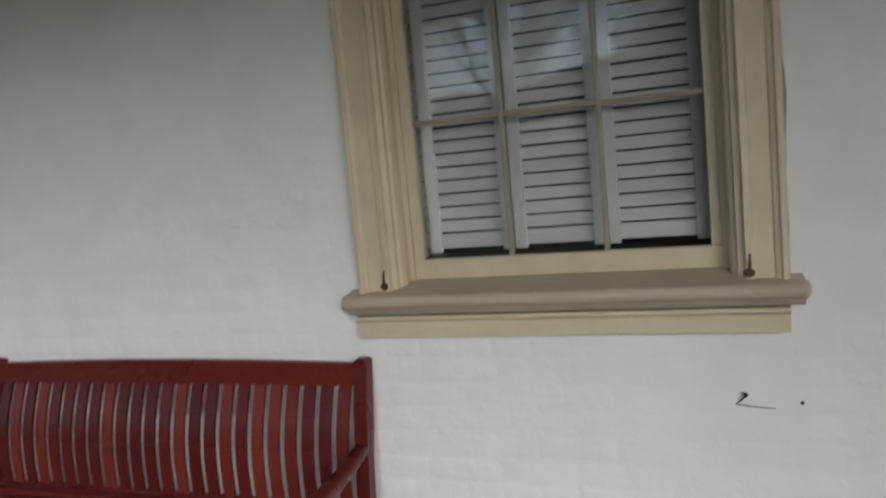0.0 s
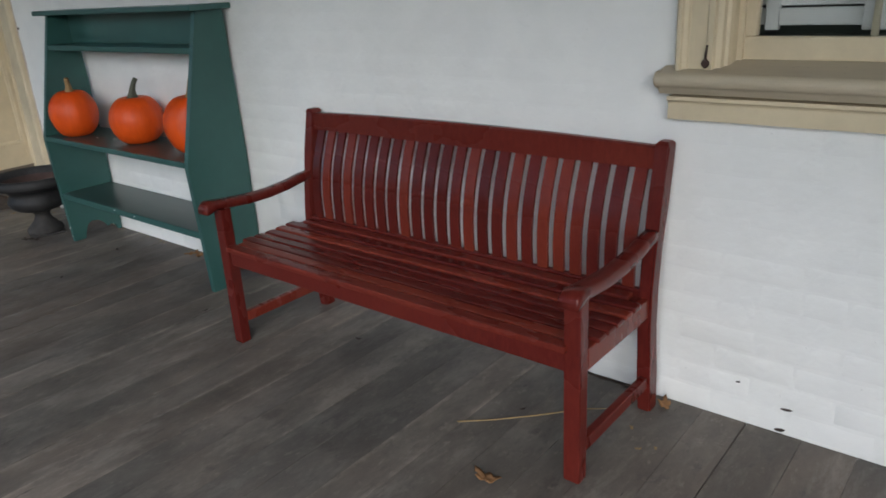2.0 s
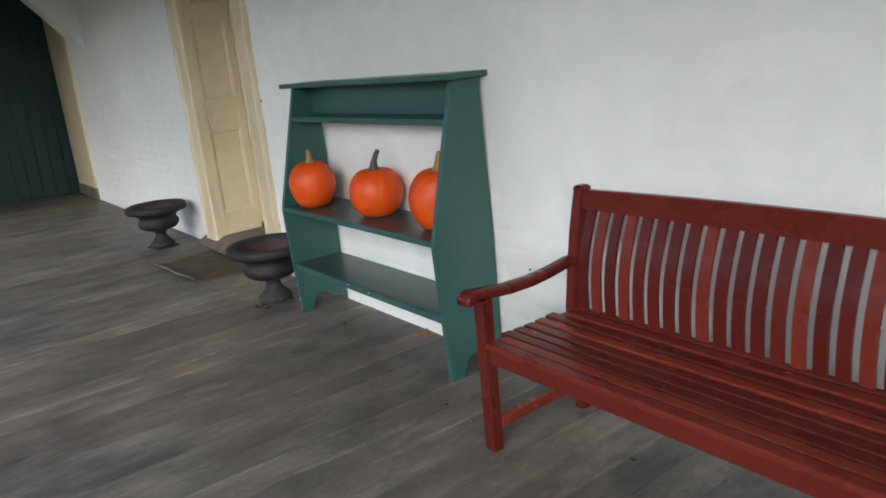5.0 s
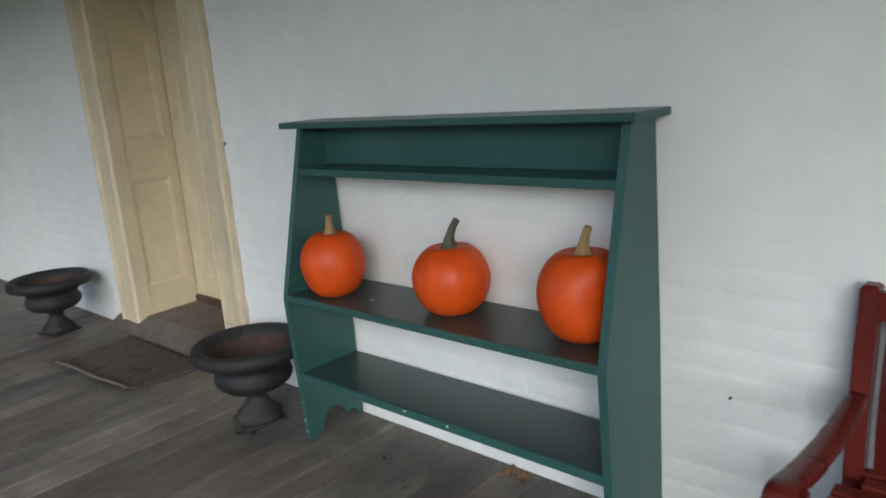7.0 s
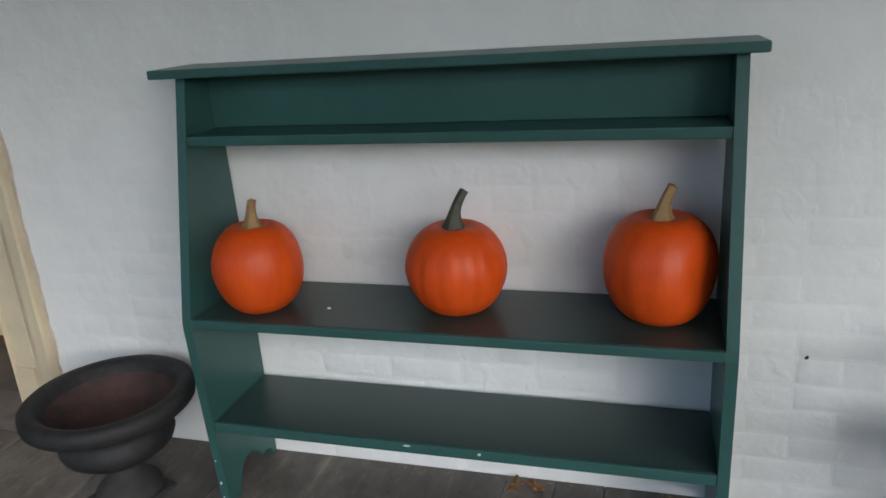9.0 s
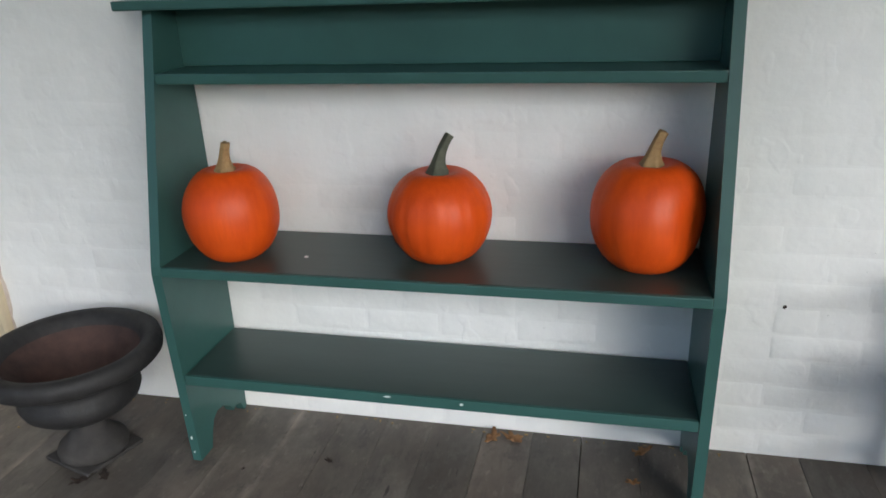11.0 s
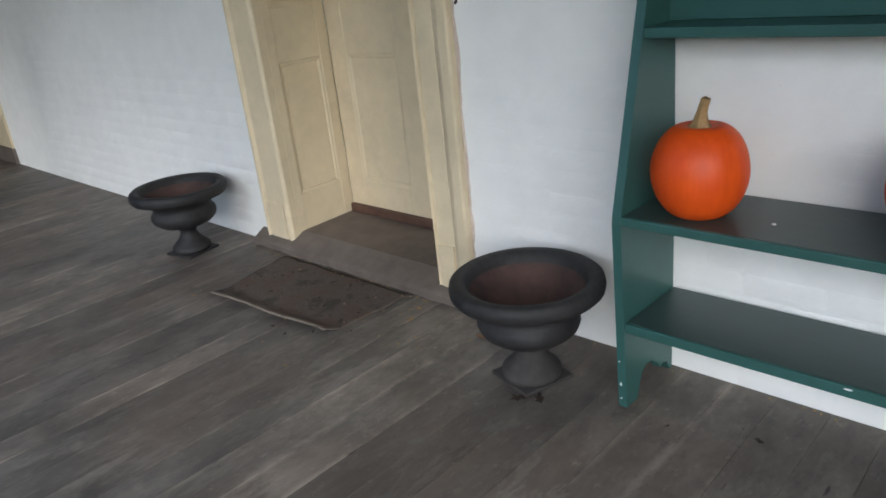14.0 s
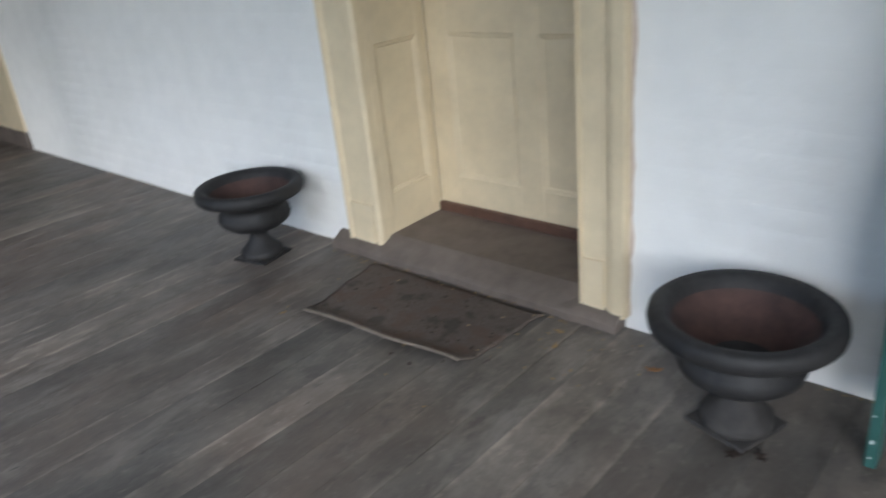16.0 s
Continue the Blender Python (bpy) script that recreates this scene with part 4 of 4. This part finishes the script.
def crumbs():
    """Blown leaf crumbs and splinters along the doorstep."""
    r = random.Random(19)
    bm = bmesh.new()
    for k in range(170):
        x, y = (r.uniform(-5.3, -4.6), r.uniform(-0.45, -0.09)) if k % 3 else (r.uniform(-6.2, -4.6), r.uniform(-0.8, -0.1))
        s, a = r.uniform(0.002, 0.009), r.uniform(0, 6.28)
        if k >= 30:
            # dust and crumbs swept against the foot of the wall
            x, y = r.choice((r.uniform(-8.8, -6.4), r.uniform(-4.75, -2.5), r.uniform(-6.3, -4.8))), -0.012 - abs(r.gauss(0, 0.016))
            y -= 0.075 if -6.35 < x < -4.72 else 0
            s *= 0.8
        z = 0.012 if -6.0 < x < -5.12 and y > -0.55 else 0.0005
        q = [(s, 0.2 * s), (0.1 * s, s * 0.5), (-s, 0.1 * s), (-0.2 * s, -0.5 * s)]
        lo = [bm.verts.new((x + u * math.cos(a) - v * math.sin(a), y + u * math.sin(a) + v * math.cos(a), z)) for u, v in q]
        hi = [bm.verts.new(v.co + Vector((0, 0, 0.0025))) for v in lo]
        bm.faces.new(lo[::-1]), bm.faces.new(hi)
        for i in range(4):
            bm.faces.new((lo[i], lo[(i + 1) % 4], hi[(i + 1) % 4], hi[i]))
    return tagged(part("leaf_crumbs", bm, STRAW), "pale leaf crumbs and splinters by the doorstep", "litter", kind="stuff")


crumbs()
stalk = [(-0.99, -0.5, 0.004), (-0.9, -0.43, 0.006), (-0.8, -0.33, 0.005), (-0.7, -0.22, 0.006), (-0.62, -0.16, 0.004)]
tagged(part("dry_stalk", tube(stalk, [0.0026, 0.002, 0.0024, 0.0018, 0.0014], 6), STRAW, None, "", True), "thin dry grass stalk on the boards under the bench", "stalk")
nail = tube([(0.527, 0.002, 0.742), (0.53, -0.02, 0.745)], [0.004, 0.006], 8)
tagged(part("nail", nail, IRON), "bent dark nail in the white wall below the window", "nail")
tagged(part("wire", tube([(0.532, -0.012, 0.742), (0.518, -0.01, 0.728), (0.505, -0.006, 0.716), (0.55, -0.005, 0.709), (0.6, -0.004, 0.705)], [0.0022, 0.002, 0.0016, 0.0012, 0.001], 6), IRON), "thin rusty wire hanging from the nail", "wire")
tagged(part("nail", tube([(0.663, 0.002, 0.722), (0.663, -0.008, 0.722)], [0.003, 0.005], 8), IRON), "small rusty nail head in the white wall", "nail")


# dark open joint where the boards stop short of the wall behind the bench
gap = [(-0.86 + 0.03 * k, -0.006 - 0.003 * math.sin(2.1 * k), 0.003) for k in range(11)]
tagged(part("floor_crack", tube(gap, [0.002, 0.004, 0.005, 0.004, 0.006, 0.004, 0.005, 0.006, 0.004, 0.005, 0.002], 6), LEAF_DARK, None, "", True), "dark dirt-filled joint at the foot of the wall", "trim", kind="structure")


def ragged_strip(x, z0, z1, w, seed, mat, label):
    """A wavering line of paint and filler along a casing."""
    r = random.Random(seed)
    n = int((z1 - z0) / 0.03)
    sec = []
    for k in range(n + 1):
        z = z0 + (z1 - z0) * k / n
        a = w * (0.6 + 0.9 * noise.noise(Vector((seed * 3.1, z * 5.0, 0))) + 0.5 * noise.noise(Vector((seed, z * 21.0, 1))))
        sec.append([(x, -0.0035, z), (x + math.copysign(max(0.003, abs(a)), w), -0.0035, z), (x + math.copysign(max(0.003, abs(a)), w), 0.002, z), (x, 0.002, z)])
    return tagged(part("paint_edge", loft(sec), mat), label, "trim", kind="structure")


FRINGE = simple("bare_pinkish_filler", (0.45, 0.36, 0.3), (0.68, 0.6, 0.54), 0.8, 30.0)
FRINGE_DARK = simple("dirty_grey_filler", (0.2, 0.18, 0.15), (0.45, 0.42, 0.37), 0.85, 40.0)
ragged_strip(DOOR["x1"] + 0.0005, 0.05, 2.4, 0.018, 3, FRINGE, "ragged edge of paint beside the door casing")
ragged_strip(DOOR["x0"] - 0.0005, 0.05, 2.4, -0.008, 5, FRINGE, "ragged edge of paint beside the door casing")
ragged_strip(WIN["x1"] + 0.0005, 1.05, 2.8, 0.008, 7, FRINGE_DARK, "ragged dirty edge beside the window casing")
ragged_strip(WIN["x0"] - 0.0005, 1.05, 2.8, -0.006, 9, FRINGE_DARK, "ragged dirty edge beside the window casing")


def wall_chip(x, z, w, h):
    bm = loft([[(x + w * c * q, y, z + h * sn * q + 0.3 * h * c) for c, sn in ((1, 0.1), (0.4, 0.9), (-0.5, 0.7), (-1, -0.1), (-0.3, -0.8), (0.5, -0.6))] for y, q in ((0.002, 1.0), (-0.0045, 0.8))])
    return tagged(part("paint_chip", bm, LEAF_DARK), "small dark chip in the whitewashed wall", "chip", "chips in the wall")


for x, z, w, h in ((-0.296, 0.131, 0.009, 0.004), (-0.154, 0.083, 0.02, 0.005), (-0.166, 0.01, 0.018, 0.007), (-2.383, 0.463, 0.006, 0.006), (-4.793, 1.171, 0.008, 0.01)):
    wall_chip(x, z, w, h)


# ---- outside: columns and trees, seen mirrored in the panes ----
def column(x):
    c = thing("porch_column", (x, PORCH_EDGE, 0.0), "square white painted wooden porch column", "column", "porch columns")
    part("shaft", box(-0.11, 0.11, -0.11, 0.11, 0.14, 2.38, 0.008), COLUMN, c)
    part("base", box(-0.15, 0.15, -0.15, 0.15, -0.3, 0.14, 0.012), COLUMN, c)
    part("capital", box(-0.15, 0.15, -0.15, 0.15, 2.38, 2.5, 0.015), COLUMN, c)
    return c


first = column(-1.55)
for x in (1.5, -4.6, -7.65):
    copy_thing(first, pose(x, PORCH_EDGE, 0.0))


def tree(x, y, height, seed):
    r = random.Random(seed)
    t = thing("bare_tree", (x, y, -0.42), "tall bare autumn tree with sparse leaves on the lawn", "tree", "trees on the lawn")
    wood, crown = bmesh.new(), bmesh.new()
    def limb(p, way, length, rad, level):
        pts = [p.copy()]
        for _ in range(4):
            way = (way + Vector((r.uniform(-0.2, 0.2), r.uniform(-0.2, 0.2), r.uniform(-0.05, 0.15)))).normalized()
            pts.append(pts[-1] + way * length / 4)
        n = 7 if level < 2 else 4
        rings = []
        for i, c in enumerate(pts):
            q = way.to_track_quat("Z", "Y")
            w = rad * (1 - 0.6 * i / 4)
            rings.append([wood.verts.new(c + q @ Vector((w * math.cos(2 * math.pi * k / n), w * math.sin(2 * math.pi * k / n), 0))) for k in range(n)])
        for a, b in zip(rings, rings[1:]):
            for i in range(n):
                wood.faces.new((a[i], a[(i + 1) % n], b[(i + 1) % n], b[i]))
        if level >= 3:
            for _ in range(14):
                c = pts[r.randint(1, 4)] + Vector((r.uniform(-0.4, 0.4), r.uniform(-0.4, 0.4), r.uniform(-0.3, 0.3)))
                u, v = Vector((r.uniform(-1, 1), r.uniform(-1, 1), r.uniform(-1, 1))).normalized() * 0.07, Vector((r.uniform(-1, 1), r.uniform(-1, 1), r.uniform(-1, 1))).normalized() * 0.05
                crown.faces.new([crown.verts.new(c + d) for d in (u, v, -u, -v)])
            return
        for _ in range(5 if level else 8):
            s = r.uniform(0.4, 1.0)
            q = pts[min(4, int(s * 4))].lerp(pts[min(4, int(s * 4) + 1)], s * 4 % 1) if s < 1 else pts[4]
            out = (way + Vector((r.uniform(-1, 1), r.uniform(-1, 1), r.uniform(-0.1, 0.7))) * 0.9).normalized()
            limb(q, out, length * r.uniform(0.5, 0.75), rad * 0.5, level + 1)
    limb(Vector((0, 0, 0)), Vector((0, 0, 1)), height * 0.5, height * 0.009, 0)
    part("trunk", wood, BARK, t, "", True)
    part("crown", crown, FOLIAGE, t)
    return t


for k, (x, y, h) in enumerate(((-5.3, -17, 13), (-3.2, -16, 12), (-6.6, -23, 15), (-4.4, -24, 15), (-12, -18, 13), (9, -20, 14))):
    tree(x, y, h, 20 + k)


def evergreen(x, y, height, seed):
    """A dark conifer: a straight trunk with drooping sprays in rings."""
    r = random.Random(seed)
    t = thing("evergreen_tree", (x, y, -0.42), "unseen evergreen added to keep sky out of the right panes", "tree", "trees on the lawn")
    part("trunk", tube([(0, 0, 0), (0.03, 0, height * 0.5), (0, 0.02, height)], [0.22, 0.13, 0.02], 8), BARK, t)
    verts, faces = [], []
    for _ in range(6000):
        u = r.random() ** 0.8
        z = 0.6 + u * (height - 0.7)
        reach = (1 - u) * 2.2 * r.uniform(0.25, 1.0) + 0.1
        a = r.uniform(0, 2 * math.pi)
        c = Vector((reach * math.cos(a), reach * math.sin(a), z - 0.25 * reach))
        out = Vector((math.cos(a), math.sin(a), -0.5)) * r.uniform(0.15, 0.32)
        side = Vector((-math.sin(a), math.cos(a), r.uniform(-0.4, 0.4))) * r.uniform(0.06, 0.13)
        at = len(verts)
        verts += [c - out, c + side, c + out, c - side]
        faces.append((at, at + 1, at + 2, at + 3))
    me = bpy.data.meshes.new("crown")
    me.from_pydata(verts, [], faces)
    me.materials.append(HEDGE)
    o = new("crown", me)
    o.parent = t
    return t


# unseen dark mass, added so the right panes mirror no bright sky
evergreen(0.2, -13.5, 13, 51)


# unseen leaf bank, added to block low sky and darken the lower panes
def hedge_stand_in():
    r = random.Random(77)
    verts, faces = [], []
    for _ in range(26000):
        x = r.uniform(-45, 35)
        top = 5.5 + 0.9 * noise.noise(Vector((x * 0.25, 0, 3)))
        z = -0.4 + top * r.random() ** 0.8
        y = -30 + r.uniform(-1.2, 1.2)
        s = r.uniform(0.15, 0.42)
        u = Vector((r.uniform(-1, 1), r.uniform(-1, 1), r.uniform(-1, 1))).normalized() * s
        v = Vector((r.uniform(-1, 1), r.uniform(-1, 1), r.uniform(-1, 1))).normalized() * s
        at = len(verts)
        c = Vector((x, y, z))
        verts += [c + u, c + v, c - u, c - v]
        faces.append((at, at + 1, at + 2, at + 3))
    me = bpy.data.meshes.new("hedge_stand_in")
    me.from_pydata(verts, [], faces)
    me.materials.append(HEDGE)
    return tagged(new("hedge_stand_in", me), "unseen hedge added to keep sky out of the lower panes", "hedge", kind="stuff")


hedge_stand_in()

# ---- bricks of the wall ----
def brick_mesh(length, height, seed, dep):
    """A pillow-faced brick under thick paint: soft worn edges and an uneven face."""
    r = random.Random(seed)
    c, d = r.uniform(0.006, 0.013), r.uniform(0.008, 0.015)
    us, ws = (-length / 2, -length / 2 + c, -length * 0.16, length * 0.16, length / 2 - c, length / 2), (-height / 2, -height / 2 + d, height / 2 - d, height / 2)
    v = []
    for j, w in enumerate(ws):
        for i, u in enumerate(us):
            if i in (0, 5) or j in (0, 3):
                v.append((u + r.uniform(-0.002, 0.002), 0.0012, w + r.uniform(-0.002, 0.002)))
            else:
                v.append((u + r.uniform(-0.004, 0.004), -dep + r.uniform(-0.0004, 0.0004), w + r.uniform(-0.004, 0.004)))
    f = [(j * 6 + i, j * 6 + i + 1, j * 6 + i + 7, j * 6 + i + 6) for j in range(3) for i in range(5)]
    return v, f


def painted_mesh(name, v, f):
    me = bpy.data.meshes.new(name)
    me.from_pydata(v, [], f)
    me.materials.append(WHITE)
    for q in me.polygons:
        q.use_smooth = True
    return me


PITCH, COURSE = 0.226, 0.0765
shapes, halves = [], []
for pool, length in ((shapes, PITCH), (halves, PITCH / 2)):
    for k in range(12):
        v, f = brick_mesh(length - 0.004, COURSE - 0.004, k + int(length * 1000), 0.0008 + 0.0003 * k)
        pool.append((v, f, painted_mesh("brick", v, f)))


def blocked(x0, x1, z0, z1):
    for bx0, bx1, bz0, bz1 in ((DOOR["x0"] - 0.005, DOOR["x1"] + 0.005, -0.1, DOOR["z1"] + 0.19), (WIN["x0"] - 0.003, WIN["x1"] + 0.003, 0.915, WIN["z1"] + 0.15)):
        if x1 > bx0 and x0 < bx1 and z1 > bz0 and z0 < bz1:
            return True
    return False


rest_v, rest_f = [], []
r = random.Random(11)
near = 0
for row in range(int(CEILING / COURSE)):
    zc = (row + 0.5) * COURSE
    header = row % 6 == 5
    step = PITCH / 2 if header else PITCH
    x = WALL_END + (0 if row % 2 else PITCH / 2)
    while x + step < WALL_RIGHT:
        xc = x + step / 2
        x += step
        if blocked(xc - step / 2 + 0.004, xc + step / 2 - 0.004, zc - COURSE / 2 + 0.004, zc + COURSE / 2 - 0.004):
            continue
        v, f, me = r.choice(halves if header else shapes)
        amp = min(1.15, max(0.12, 1.05 - 0.72 * zc + 0.55 * noise.noise(Vector((xc * 0.9, 0, zc)))))
        amp *= r.choice((0.3, 0.45, 0.6, 0.8, 0.95))
        dy, dz, tw = r.uniform(-0.0009, 0.0004) * amp, r.uniform(-0.0015, 0.0015), r.uniform(-0.006, 0.006)
        yaw = r.uniform(-0.007, 0.007) * amp * r.random()
        if -4.4 < xc < 1.0 and zc < 0.92 and near < 300:
            near += 1
            o = new("brick", me)
            o.parent = wall
            o.location = (xc, dy, zc + dz)
            o.rotation_euler = (0, tw, yaw)
            o.scale = (1, amp, 1)
        else:
            at = len(rest_v)
            rest_v += [(xc + p[0], p[1] * amp + dy + yaw * p[0], zc + dz + p[2] - tw * p[0]) for p in v]
            rest_f += [tuple(i + at for i in q) for q in f]
me = painted_mesh("brick_courses", rest_v, rest_f)
courses = new("brick_courses", me)
courses.parent = wall
tagged(courses, "remaining whitewashed brick courses", kind="stuff")

# ---- boards of the floor ----
BW = 0.145
board_shapes = []
for k in range(4):
    bm = box(-0.5, 0.5, PORCH_EDGE - 0.06, -0.003, -0.032, 0.0, 0, 1)
    board_shapes.append(finish(bm, "floor_board", BOARD))
OPEN_SEAMS = (-5.66, -5.24, -4.96, -2.89, -2.43, -1.98, -0.26, 0.62)
edges = [-11.3]
for seam in OPEN_SEAMS + (WALL_RIGHT,):
    n = max(1, round((seam - edges[-1]) / BW))
    start = edges[-1]
    for k in range(1, n):
        edges.append(start + (seam - start) * (k + r.uniform(-0.09, 0.09)) / n)
    edges.append(seam)
for k, (a, b) in enumerate(zip(edges, edges[1:])):
    gap_a = 0.0016 if any(abs(a - q) < 1e-6 for q in OPEN_SEAMS) else 0.0006
    gap_b = 0.0016 if any(abs(b - q) < 1e-6 for q in OPEN_SEAMS) else 0.0006
    o = new("floor_board", board_shapes[k % 4])
    o.parent = floor
    o.location = ((a + gap_a + b - gap_b) / 2, 0, r.uniform(-0.0006, 0.0))
    o.scale = (b - a - gap_a - gap_b, 1, 1)
    o.rotation_euler = (0, r.uniform(-0.002, 0.002), 0)
